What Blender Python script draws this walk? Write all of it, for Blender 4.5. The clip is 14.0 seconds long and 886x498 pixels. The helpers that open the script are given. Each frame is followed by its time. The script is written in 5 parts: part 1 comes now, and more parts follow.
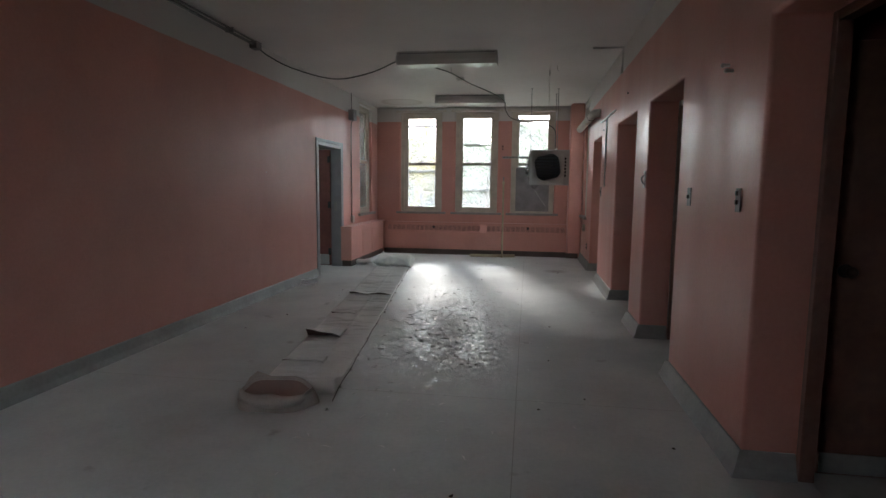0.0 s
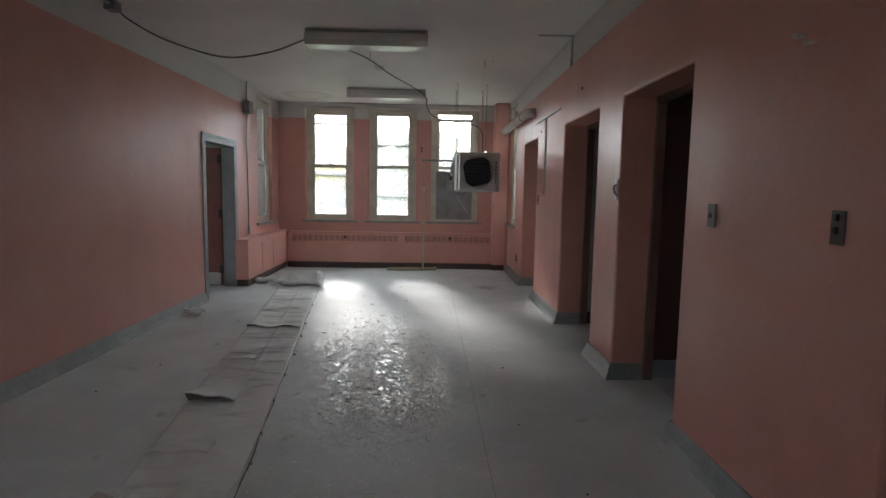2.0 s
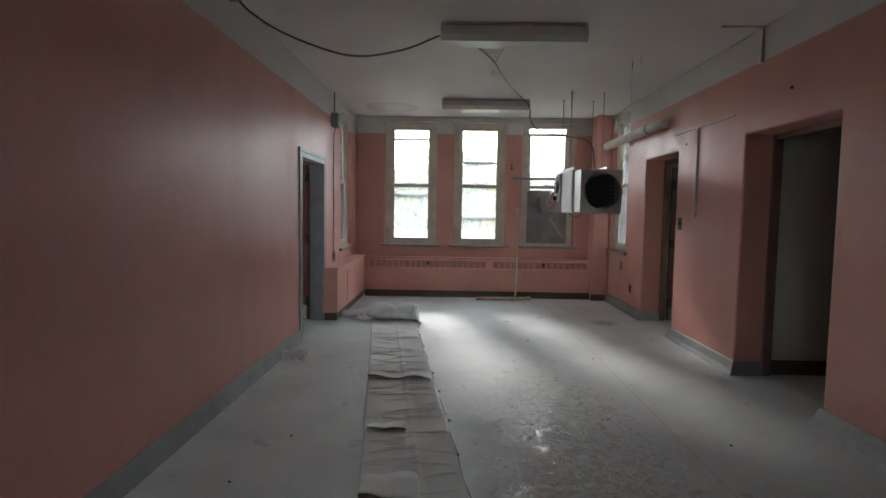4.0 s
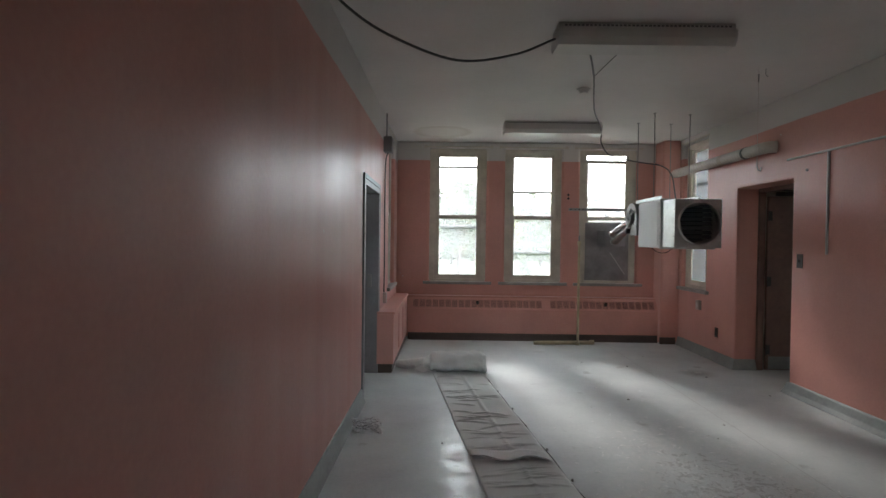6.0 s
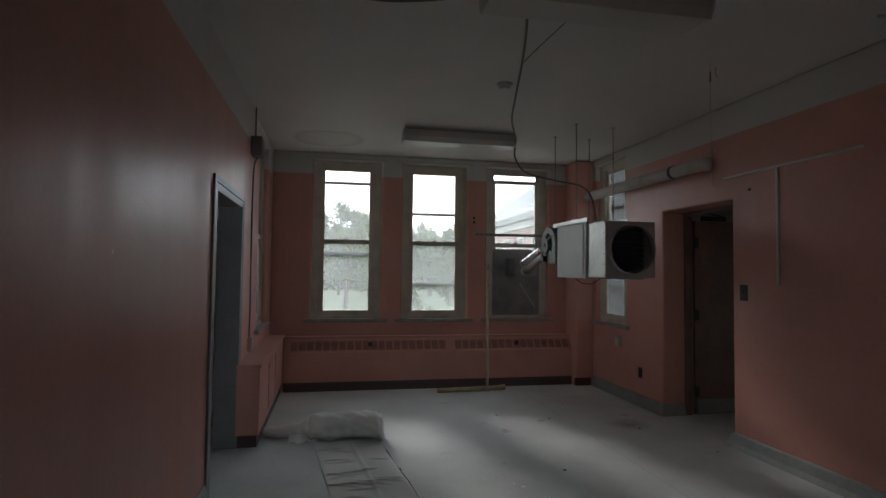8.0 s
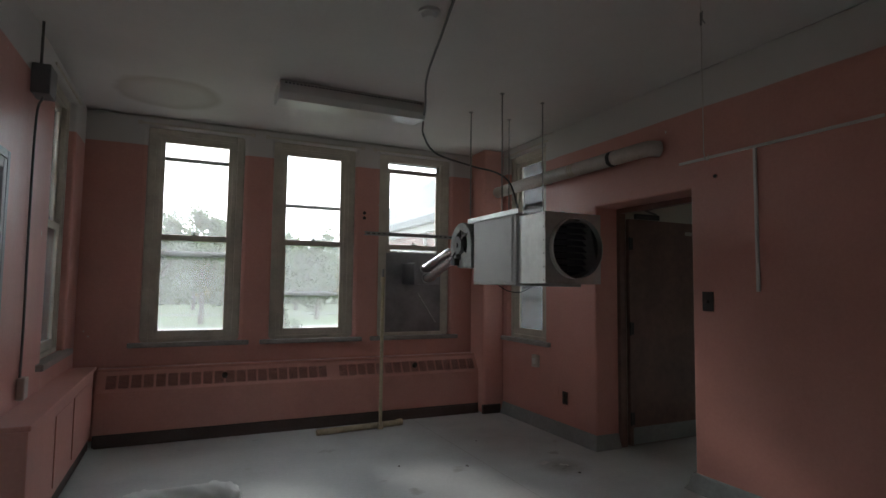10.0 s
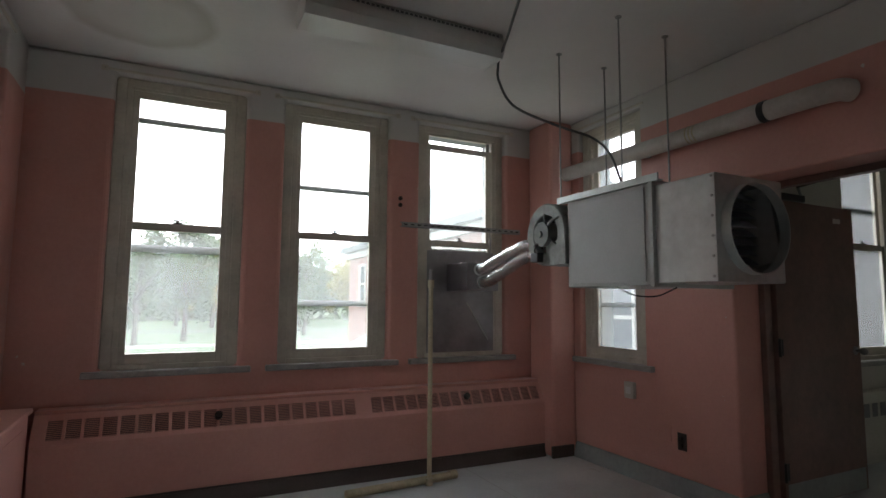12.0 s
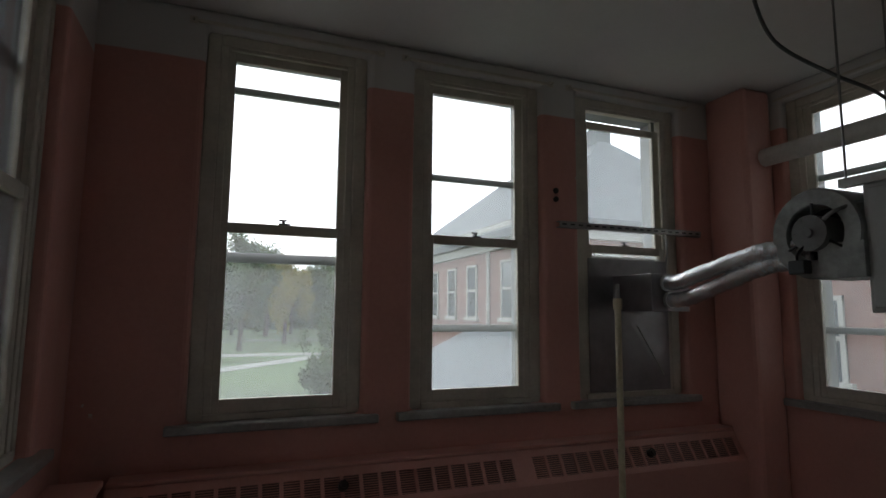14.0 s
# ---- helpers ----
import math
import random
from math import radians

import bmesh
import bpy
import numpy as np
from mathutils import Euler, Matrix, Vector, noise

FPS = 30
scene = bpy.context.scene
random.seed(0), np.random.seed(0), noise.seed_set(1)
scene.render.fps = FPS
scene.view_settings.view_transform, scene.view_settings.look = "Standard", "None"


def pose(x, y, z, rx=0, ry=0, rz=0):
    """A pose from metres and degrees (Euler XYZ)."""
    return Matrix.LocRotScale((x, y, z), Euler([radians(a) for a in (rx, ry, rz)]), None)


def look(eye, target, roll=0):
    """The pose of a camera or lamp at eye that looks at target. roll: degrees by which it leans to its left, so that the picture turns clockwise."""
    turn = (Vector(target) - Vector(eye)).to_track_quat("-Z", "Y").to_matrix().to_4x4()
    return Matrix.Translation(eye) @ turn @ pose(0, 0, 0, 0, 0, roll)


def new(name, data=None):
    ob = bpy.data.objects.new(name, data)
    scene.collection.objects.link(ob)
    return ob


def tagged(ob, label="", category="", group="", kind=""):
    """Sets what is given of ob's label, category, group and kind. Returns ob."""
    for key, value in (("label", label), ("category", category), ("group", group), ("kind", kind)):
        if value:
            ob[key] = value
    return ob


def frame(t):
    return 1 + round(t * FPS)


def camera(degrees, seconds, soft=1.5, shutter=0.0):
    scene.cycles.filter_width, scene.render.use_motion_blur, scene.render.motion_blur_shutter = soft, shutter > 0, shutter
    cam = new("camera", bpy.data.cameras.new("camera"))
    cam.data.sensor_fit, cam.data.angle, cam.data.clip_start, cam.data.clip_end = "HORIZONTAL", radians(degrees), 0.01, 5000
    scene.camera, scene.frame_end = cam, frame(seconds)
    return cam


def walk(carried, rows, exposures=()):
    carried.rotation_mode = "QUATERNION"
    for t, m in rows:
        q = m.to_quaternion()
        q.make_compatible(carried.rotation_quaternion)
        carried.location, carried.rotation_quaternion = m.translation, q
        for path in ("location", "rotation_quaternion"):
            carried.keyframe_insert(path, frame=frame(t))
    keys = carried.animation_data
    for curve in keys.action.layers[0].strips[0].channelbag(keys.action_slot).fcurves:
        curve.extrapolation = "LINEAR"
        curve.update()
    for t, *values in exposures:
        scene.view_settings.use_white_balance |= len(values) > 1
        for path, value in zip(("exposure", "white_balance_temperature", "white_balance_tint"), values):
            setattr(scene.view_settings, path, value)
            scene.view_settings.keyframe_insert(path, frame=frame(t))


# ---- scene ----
cam = camera(77.6, 14.0)
PATH = [
    (0, (0.1, -0.24, 1.362), (-0.199, 1.725, 1.141), 0.6),
    (0.5, (0.119, 0.028, 1.369), (-0.136, 1.998, 1.138), 0.6),
    (1, (0.12, 0.296, 1.381), (-0.03, 2.277, 1.15), 0.4),
    (1.5, (-0.022, 0.576, 1.399), (-0.045, 2.564, 1.181), 0.9),
    (2, (-0.268, 0.864, 1.416), (-0.217, 2.853, 1.209), 1.0),
    (2.5, (-0.513, 1.187, 1.421), (-0.47, 3.177, 1.226), 1.0),
    (3, (-0.856, 1.377, 1.422), (-0.832, 3.37, 1.254), 1.2),
    (3.5, (-1.159, 1.57, 1.417), (-1.162, 3.565, 1.266), 1.1),
    (4, (-1.41, 1.834, 1.432), (-1.442, 3.829, 1.293), 0.9),
    (6.5, (-2.348, 2.987, 1.476), (-2.339, 4.987, 1.488), 0.6),
    (7, (-2.299, 3.323, 1.472), (-2.241, 5.321, 1.524), 0.5),
    (7.5, (-2.261, 3.644, 1.461), (-2.085, 5.635, 1.536), 0.4),
    (8, (-2.278, 3.969, 1.469), (-1.89, 5.929, 1.554), 0.7),
    (8.5, (-2.195, 4.312, 1.473), (-1.663, 6.237, 1.563), 0.6),
    (9, (-2.17, 4.639, 1.447), (-1.492, 6.518, 1.544), 0.6),
    (11.5, (-2.138, 6.491, 1.361), (-1.259, 8.278, 1.547), 0.4),
    (12, (-2.137, 6.859, 1.336), (-1.26, 8.646, 1.527), 0.4),
    (12.5, (-2.149, 7.197, 1.353), (-1.263, 8.981, 1.537), 0.5),
    (13, (-2.161, 7.552, 1.386), (-1.278, 9.337, 1.568), 0.4),
    (13.5, (-2.236, 7.845, 1.398), (-1.426, 9.664, 1.578), 0.4),
    (14, (-2.395, 8.151, 1.422), (-1.671, 10.001, 1.646), 0.5),
]
EXPOSURE = [(0, 2.85), (1.5, 3.02), (3, 3.1), (4.2, 2.95), (6.5, 2.8), (7.2, 2.28), (8, 1.55), (9, 1.53), (11.5, 2.18), (12.5, 1.98), (13.5, 1.12), (14, 0.75)]
walk(cam, [(t, look(eye, target, roll)) for t, eye, target, roll in PATH], EXPOSURE)

# ---- light ----
world = bpy.data.worlds.new("world")
scene.world = world
world.use_nodes = True
wn = world.node_tree.nodes
sky = wn.new("ShaderNodeTexSky")
sky.sky_type, sky.sun_disc = "NISHITA", False
SUN_ELEV, SUN_AZ = 26.5, -14.0  # degrees; azimuth from +y towards +x
sky.sun_elevation, sky.sun_rotation = radians(SUN_ELEV), radians(SUN_AZ)
sky.dust_density, sky.air_density, sky.ozone_density = 1.2, 1.0, 1.0
pale = wn.new("ShaderNodeHueSaturation")  # thin high cloud
pale.inputs["Saturation"].default_value = 0.3
world.node_tree.links.new(sky.outputs[0], pale.inputs["Color"])
cloud = wn.new("ShaderNodeMix")  # an even cloud layer over the clear sky
cloud.data_type = "RGBA"
cloud.inputs["Factor"].default_value, cloud.inputs["B"].default_value = 0.85, (10.5, 11.2, 12.2, 1)
world.node_tree.links.new(pale.outputs[0], cloud.inputs["A"])
world.node_tree.links.new(cloud.outputs["Result"], wn["Background"].inputs[0])
wn["Background"].inputs[1].default_value = 0.15
sun = new("sun", bpy.data.lights.new("sun", "SUN"))
sun.data.energy, sun.data.angle, sun.data.color = 0.45, radians(9), (1.0, 0.97, 0.93)
se, sa = radians(SUN_ELEV), radians(SUN_AZ)
sun.matrix_world = look((0, 0, 30), (-math.sin(sa) * math.cos(se), -math.cos(sa) * math.cos(se), 30 - math.sin(se)))


# ---- materials ----
def material(name, color, rough=0.6, metal=0.0, var=0.12, grain=60.0, blotch=1.6, bump=0.15, depth=0.004, second=None, tint=0.0):
    """A node material: fine grain and broad blotches in colour, gloss and relief."""
    m = bpy.data.materials.new(name)
    m.use_nodes = True
    n, l = m.node_tree.nodes, m.node_tree.links
    b = n["Principled BSDF"]
    geo = n.new("ShaderNodeTexCoord")
    fine, broad = n.new("ShaderNodeTexNoise"), n.new("ShaderNodeTexNoise")
    fine.inputs["Scale"].default_value, fine.inputs["Detail"].default_value = grain, 5.0
    broad.inputs["Scale"].default_value, broad.inputs["Detail"].default_value = blotch, 6.0
    broad.inputs["Roughness"].default_value = 0.62
    for t in (fine, broad):
        l.new(geo.outputs["Object"], t.inputs["Vector"])
    mix = n.new("ShaderNodeMix")
    mix.data_type = "RGBA"
    dark = second or tuple(c * (1 - 2.2 * var) for c in color)
    mix.inputs["A"].default_value, mix.inputs["B"].default_value = (*dark, 1), (*color, 1)
    ramp = n.new("ShaderNodeMapRange")
    ramp.inputs["From Min"].default_value, ramp.inputs["From Max"].default_value = 0.3, 0.62
    l.new(broad.outputs["Fac"], ramp.inputs["Value"])
    l.new(ramp.outputs["Result"], mix.inputs["Factor"])
    over = n.new("ShaderNodeMix")
    over.data_type, over.blend_type = "RGBA", "OVERLAY"
    over.inputs["Factor"].default_value = min(1.0, 1.4 * var)
    l.new(mix.outputs["Result"], over.inputs["A"])
    l.new(fine.outputs["Fac"], over.inputs["B"])
    l.new(over.outputs["Result"], b.inputs["Base Color"])
    rr = n.new("ShaderNodeMapRange")
    rr.inputs["To Min"].default_value, rr.inputs["To Max"].default_value = max(0.03, rough - 0.08), min(1.0, rough + 0.08)
    l.new(broad.outputs["Fac"], rr.inputs["Value"])
    l.new(rr.outputs["Result"], b.inputs["Roughness"])
    b.inputs["Metallic"].default_value = metal
    if bump:
        bp = n.new("ShaderNodeBump")
        bp.inputs["Strength"].default_value, bp.inputs["Distance"].default_value = bump, depth
        l.new(fine.outputs["Fac"], bp.inputs["Height"])
        l.new(bp.outputs["Normal"], b.inputs["Normal"])
    return m


def wall_paint(name, low, high, line, rough=0.38):
    """Old oil paint on plaster: pink below a hand-cut line, off-white above it, with streaks and roller texture."""
    m = material(name, low, rough, var=0.07, grain=45.0, blotch=0.9, bump=0.25, depth=0.003)
    n, l = m.node_tree.nodes, m.node_tree.links
    b = n["Principled BSDF"]
    src = b.inputs["Base Color"].links[0].from_socket
    pos = n.new("ShaderNodeNewGeometry")
    sep = n.new("ShaderNodeSeparateXYZ")
    l.new(pos.outputs["Position"], sep.inputs[0])
    wob = n.new("ShaderNodeTexNoise")
    wob.inputs["Scale"].default_value = 3.0
    l.new(pos.outputs["Position"], wob.inputs["Vector"])
    add = n.new("ShaderNodeMath")
    add.operation = "MULTIPLY_ADD"
    add.inputs[1].default_value = 0.016
    l.new(wob.outputs["Fac"], add.inputs[0])
    l.new(sep.outputs["Z"], add.inputs[2])
    step = n.new("ShaderNodeMapRange")
    step.inputs["From Min"].default_value, step.inputs["From Max"].default_value = line + 0.004, line + 0.012
    l.new(add.outputs[0], step.inputs["Value"])
    mix = n.new("ShaderNodeMix")
    mix.data_type = "RGBA"
    mix.inputs["B"].default_value = (*high, 1)
    l.new(step.outputs["Result"], mix.inputs["Factor"])
    l.new(src, mix.inputs["A"])
    chip = n.new("ShaderNodeTexNoise")
    chip.inputs["Scale"].default_value, chip.inputs["Detail"].default_value = 5.5, 9.0
    l.new(pos.outputs["Position"], chip.inputs["Vector"])
    cut = n.new("ShaderNodeMapRange")
    cut.inputs["From Min"].default_value, cut.inputs["From Max"].default_value = 0.755, 0.765
    l.new(chip.outputs["Fac"], cut.inputs["Value"])
    bare = n.new("ShaderNodeMix")
    bare.data_type = "RGBA"
    bare.inputs["B"].default_value = (0.62, 0.56, 0.52, 1)
    l.new(cut.outputs["Result"], bare.inputs["Factor"])
    l.new(mix.outputs["Result"], bare.inputs["A"])
    # vertical drips and streaks in the gloss
    strk = n.new("ShaderNodeTexNoise")
    strk.inputs["Scale"].default_value, strk.inputs["Detail"].default_value = 3.2, 6.0
    sc = n.new("ShaderNodeVectorMath")
    sc.operation = "MULTIPLY"
    sc.inputs[1].default_value = (1.0, 1.0, 0.08)
    l.new(pos.outputs["Position"], sc.inputs[0])
    l.new(sc.outputs[0], strk.inputs["Vector"])
    rr = n.new("ShaderNodeMapRange")
    rr.inputs["To Min"].default_value, rr.inputs["To Max"].default_value = rough - 0.2, rough + 0.26
    l.new(strk.outputs["Fac"], rr.inputs["Value"])
    l.new(rr.outputs["Result"], b.inputs["Roughness"])
    l.new(bare.outputs["Result"], b.inputs["Base Color"])
    return m


def floor_paint():
    """Grey painted screed: worn, dusty, with a band of shiny film and glue residue down the middle."""
    m = material("floor_paint", (0.67, 0.71, 0.705), 0.58, var=0.12, grain=38.0, blotch=1.1, bump=0.12, depth=0.003, second=(0.52, 0.555, 0.56))
    n, l = m.node_tree.nodes, m.node_tree.links
    b = n["Principled BSDF"]
    pos = n.new("ShaderNodeNewGeometry")
    sep = n.new("ShaderNodeSeparateXYZ")
    l.new(pos.outputs["Position"], sep.inputs[0])

    def band(socket, lo, hi, soft):
        out = None
        for a, c in ((lo - soft, lo + soft), (hi + soft, hi - soft)):
            r = n.new("ShaderNodeMapRange")
            r.inputs["From Min"].default_value, r.inputs["From Max"].default_value = a, c
            l.new(socket, r.inputs["Value"])
            if out is None:
                out = r.outputs["Result"]
            else:
                q = n.new("ShaderNodeMath")
                q.operation = "MULTIPLY"
                l.new(out, q.inputs[0])
                l.new(r.outputs["Result"], q.inputs[1])
                out = q.outputs[0]
        return out

    def times(a, c):
        q = n.new("ShaderNodeMath")
        q.operation = "MULTIPLY"
        l.new(a, q.inputs[0])
        l.new(c, q.inputs[1])
        return q.outputs[0]

    zone = times(band(sep.outputs["X"], -1.1, 0.0, 0.35), band(sep.outputs["Y"], 3.5, 6.9, 0.9))
    flake = n.new("ShaderNodeTexNoise")
    flake.inputs["Scale"].default_value, flake.inputs["Detail"].default_value, flake.inputs["Roughness"].default_value = 17.0, 8.0, 0.72
    flake.inputs["Distortion"].default_value = 0.9
    l.new(pos.outputs["Position"], flake.inputs["Vector"])
    cut = n.new("ShaderNodeMapRange")
    cut.inputs["From Min"].default_value, cut.inputs["From Max"].default_value = 0.45, 0.57
    l.new(flake.outputs["Fac"], cut.inputs["Value"])
    film = times(zone, cut.outputs["Result"])
    src = b.inputs["Roughness"].links[0].from_socket
    mix = n.new("ShaderNodeMix")
    mix.inputs["B"].default_value = 0.11
    # polished track beside the canvas
    worn = times(band(sep.outputs["X"], -2.4, -2.02, 0.16), band(sep.outputs["Y"], 5.2, 7.3, 0.6))
    wn = n.new("ShaderNodeTexNoise")
    wn.inputs["Scale"].default_value, wn.inputs["Detail"].default_value = 7.0, 6.0
    l.new(pos.outputs["Position"], wn.inputs["Vector"])
    wc = n.new("ShaderNodeMapRange")
    wc.inputs["From Min"].default_value, wc.inputs["From Max"].default_value, wc.inputs["To Max"].default_value = 0.30, 0.66, 0.7
    l.new(wn.outputs["Fac"], wc.inputs["Value"])
    shine = n.new("ShaderNodeMath")
    shine.operation = "MAXIMUM"
    l.new(film, shine.inputs[0])
    l.new(times(worn, wc.outputs["Result"]), shine.inputs[1])
    l.new(shine.outputs[0], mix.inputs["Factor"])
    l.new(src, mix.inputs["A"])
    l.new(mix.outputs["Result"], b.inputs["Roughness"])
    col = b.inputs["Base Color"].links[0].from_socket
    cm = n.new("ShaderNodeMix")
    cm.data_type = "RGBA"
    cm.inputs["B"].default_value = (0.60, 0.61, 0.60, 1)
    half = n.new("ShaderNodeMath")
    half.operation = "MULTIPLY"
    half.inputs[1].default_value = 0.75
    l.new(film, half.inputs[0])
    l.new(half.outputs[0], cm.inputs["Factor"])
    l.new(col, cm.inputs["A"])
    # dark scuffs and a rusty spill
    scuff = n.new("ShaderNodeTexNoise")
    scuff.inputs["Scale"].default_value, scuff.inputs["Detail"].default_value = 3.4, 10.0
    l.new(pos.outputs["Position"], scuff.inputs["Vector"])
    sm = n.new("ShaderNodeMapRange")
    sm.inputs["From Min"].default_value, sm.inputs["From Max"].default_value = 0.66, 0.74
    l.new(scuff.outputs["Fac"], sm.inputs["Value"])
    dist = n.new("ShaderNodeVectorMath")
    dist.operation = "DISTANCE"
    dist.inputs[1].default_value = (0.595, 9.0, 0.0)
    l.new(pos.outputs["Position"], dist.inputs[0])
    spill = n.new("ShaderNodeMapRange")
    spill.inputs["From Min"].default_value, spill.inputs["From Max"].default_value = 0.24, 0.03
    l.new(dist.outputs["Value"], spill.inputs["Value"])
    sp = times(spill.outputs["Result"], flake.outputs["Fac"])
    for place, far, near, most in (((-1.75, 2.55, 0.0), 0.75, 0.1, 0.32), ((-2.5, 6.95, 0.0), 0.5, 0.1, 0.22), ((-0.2, 10.75, 0.0), 0.9, 0.2, 0.2), ((0.3, 9.9, 0.0), 0.5, 0.1, 0.18)):
        ds = n.new("ShaderNodeVectorMath")
        ds.operation = "DISTANCE"
        ds.inputs[1].default_value = place
        l.new(pos.outputs["Position"], ds.inputs[0])
        sr = n.new("ShaderNodeMapRange")
        sr.inputs["From Min"].default_value, sr.inputs["From Max"].default_value, sr.inputs["To Max"].default_value = far, near, most
        l.new(ds.outputs["Value"], sr.inputs["Value"])
        joint = n.new("ShaderNodeMath")
        joint.operation = "MULTIPLY_ADD"
        l.new(sr.outputs["Result"], joint.inputs[0])
        l.new(scuff.outputs["Fac"], joint.inputs[1])
        l.new(sp, joint.inputs[2])
        sp = joint.outputs[0]
    seam = band(sep.outputs["X"], 0.058, 0.062, 0.0015)
    cross = band(sep.outputs["Y"], 3.228, 3.232, 0.0015)
    lines = n.new("ShaderNodeMath")
    lines.operation = "ADD"
    l.new(seam, lines.inputs[0])
    l.new(cross, lines.inputs[1])
    faint = n.new("ShaderNodeMath")
    faint.operation = "MULTIPLY_ADD"
    faint.inputs[1].default_value = 0.45
    l.new(lines.outputs[0], faint.inputs[0])
    l.new(sp, faint.inputs[2])
    mx = n.new("ShaderNodeMath")
    mx.operation = "MAXIMUM"
    l.new(faint.outputs[0], mx.inputs[0])
    hs = n.new("ShaderNodeMath")
    hs.operation = "MULTIPLY"
    hs.inputs[1].default_value = 0.4
    l.new(sm.outputs["Result"], hs.inputs[0])
    l.new(hs.outputs[0], mx.inputs[1])
    dm = n.new("ShaderNodeMix")
    dm.data_type = "RGBA"
    dm.inputs["B"].default_value = (0.09, 0.065, 0.05, 1)
    l.new(mx.outputs[0], dm.inputs["Factor"])
    l.new(cm.outputs["Result"], dm.inputs["A"])
    l.new(dm.outputs["Result"], b.inputs["Base Color"])
    spec = n.new("ShaderNodeMapRange")
    spec.inputs["To Min"].default_value, spec.inputs["To Max"].default_value = 0.19, 0.8
    l.new(shine.outputs[0], spec.inputs["Value"])
    l.new(spec.outputs["Result"], b.inputs["Specular IOR Level"])
    # ragged relief of the film
    old = b.inputs["Normal"].links[0].from_node
    bp = n.new("ShaderNodeBump")
    bp.inputs["Strength"].default_value, bp.inputs["Distance"].default_value = 0.7, 0.0095
    l.new(film, bp.inputs["Height"])
    l.new(old.outputs["Normal"], bp.inputs["Normal"])
    l.new(bp.outputs["Normal"], b.inputs["Normal"])
    return m


def ceiling_paint():
    m = material("ceiling_paint", (0.72, 0.695, 0.675), 0.7, var=0.05, grain=30.0, blotch=0.8, bump=0.12)
    n, l = m.node_tree.nodes, m.node_tree.links
    b = n["Principled BSDF"]
    pos = n.new("ShaderNodeNewGeometry")
    dist = n.new("ShaderNodeVectorMath")
    dist.operation = "DISTANCE"
    dist.inputs[1].default_value = (-2.36, 10.44, 3.0)
    wob = n.new("ShaderNodeTexNoise")
    wob.inputs["Scale"].default_value = 4.0
    l.new(pos.outputs["Position"], wob.inputs["Vector"])
    l.new(pos.outputs["Position"], dist.inputs[0])
    add = n.new("ShaderNodeMath")
    add.operation = "MULTIPLY_ADD"
    add.inputs[1].default_value = 0.12
    l.new(wob.outputs["Fac"], add.inputs[0])
    l.new(dist.outputs["Value"], add.inputs[2])
    ring = n.new("ShaderNodeValToRGB")
    ring.color_ramp.elements[0].position, ring.color_ramp.elements[0].color = 0.30, (0.25, 0.25, 0.25, 1)
    ring.color_ramp.elements[1].position, ring.color_ramp.elements[1].color = 0.50, (0, 0, 0, 1)
    e = ring.color_ramp.elements.new(0.43)
    e.color = (0.55, 0.55, 0.55, 1)
    l.new(add.outputs[0], ring.inputs[0])
    mix = n.new("ShaderNodeMix")
    mix.data_type = "RGBA"
    mix.inputs["B"].default_value = (0.40, 0.35, 0.30, 1)
    l.new(ring.outputs["Color"], mix.inputs["Factor"])
    l.new(b.inputs["Base Color"].links[0].from_socket, mix.inputs["A"])
    l.new(mix.outputs["Result"], b.inputs["Base Color"])
    return m


def dusty_hazy_glass(name, veil, tone=(0.9, 0.92, 0.92)):
    """A clear pane; its dust film catches daylight and stands in for glare."""
    m = bpy.data.materials.new(name)
    m.use_nodes = True
    n, l = m.node_tree.nodes, m.node_tree.links
    n.remove(n["Principled BSDF"])
    clear, dust, gloss = n.new("ShaderNodeBsdfTransparent"), n.new("ShaderNodeBsdfTranslucent"), n.new("ShaderNodeBsdfGlossy")
    clear.inputs["Color"].default_value = (0.93, 0.95, 0.94, 1)
    dust.inputs["Color"].default_value = (*tone, 1)
    gloss.inputs["Roughness"].default_value = 0.03
    tex, co = n.new("ShaderNodeTexNoise"), n.new("ShaderNodeTexCoord")
    tex.inputs["Scale"].default_value, tex.inputs["Detail"].default_value = 1.6, 3.0
    l.new(co.outputs["Object"], tex.inputs["Vector"])
    r = n.new("ShaderNodeMapRange")
    r.inputs["To Min"].default_value, r.inputs["To Max"].default_value = veil * 0.85, veil * 1.15
    l.new(tex.outputs["Fac"], r.inputs["Value"])
    a, c, fr = n.new("ShaderNodeMixShader"), n.new("ShaderNodeMixShader"), n.new("ShaderNodeFresnel")
    fr.inputs["IOR"].default_value = 1.3
    l.new(r.outputs["Result"], a.inputs[0])
    l.new(clear.outputs[0], a.inputs[1])
    l.new(dust.outputs[0], a.inputs[2])
    l.new(fr.outputs[0], c.inputs[0])
    l.new(a.outputs[0], c.inputs[1])
    l.new(gloss.outputs[0], c.inputs[2])
    l.new(c.outputs[0], n["Material Output"].inputs["Surface"])
    return m


PINK, OFFWHITE = (0.65, 0.32, 0.27), (0.60, 0.58, 0.56)
M_WALL = wall_paint("pink_wall_paint", PINK, OFFWHITE, 2.715)
M_WALL_WEST = wall_paint("pink_west_wall_paint", PINK, OFFWHITE, 2.66)
M_PINK = material("pink_paint", PINK, 0.4, var=0.07, grain=45, blotch=1.2, bump=0.2, depth=0.003)
M_FLOOR = floor_paint()
M_CEIL = ceiling_paint()
M_BASE = material("grey_base_paint", (0.31, 0.34, 0.335), 0.42, var=0.12, grain=30, blotch=3.0, bump=0.2)
M_KICK = material("dark_kick_paint", (0.095, 0.070, 0.062), 0.5, var=0.15)
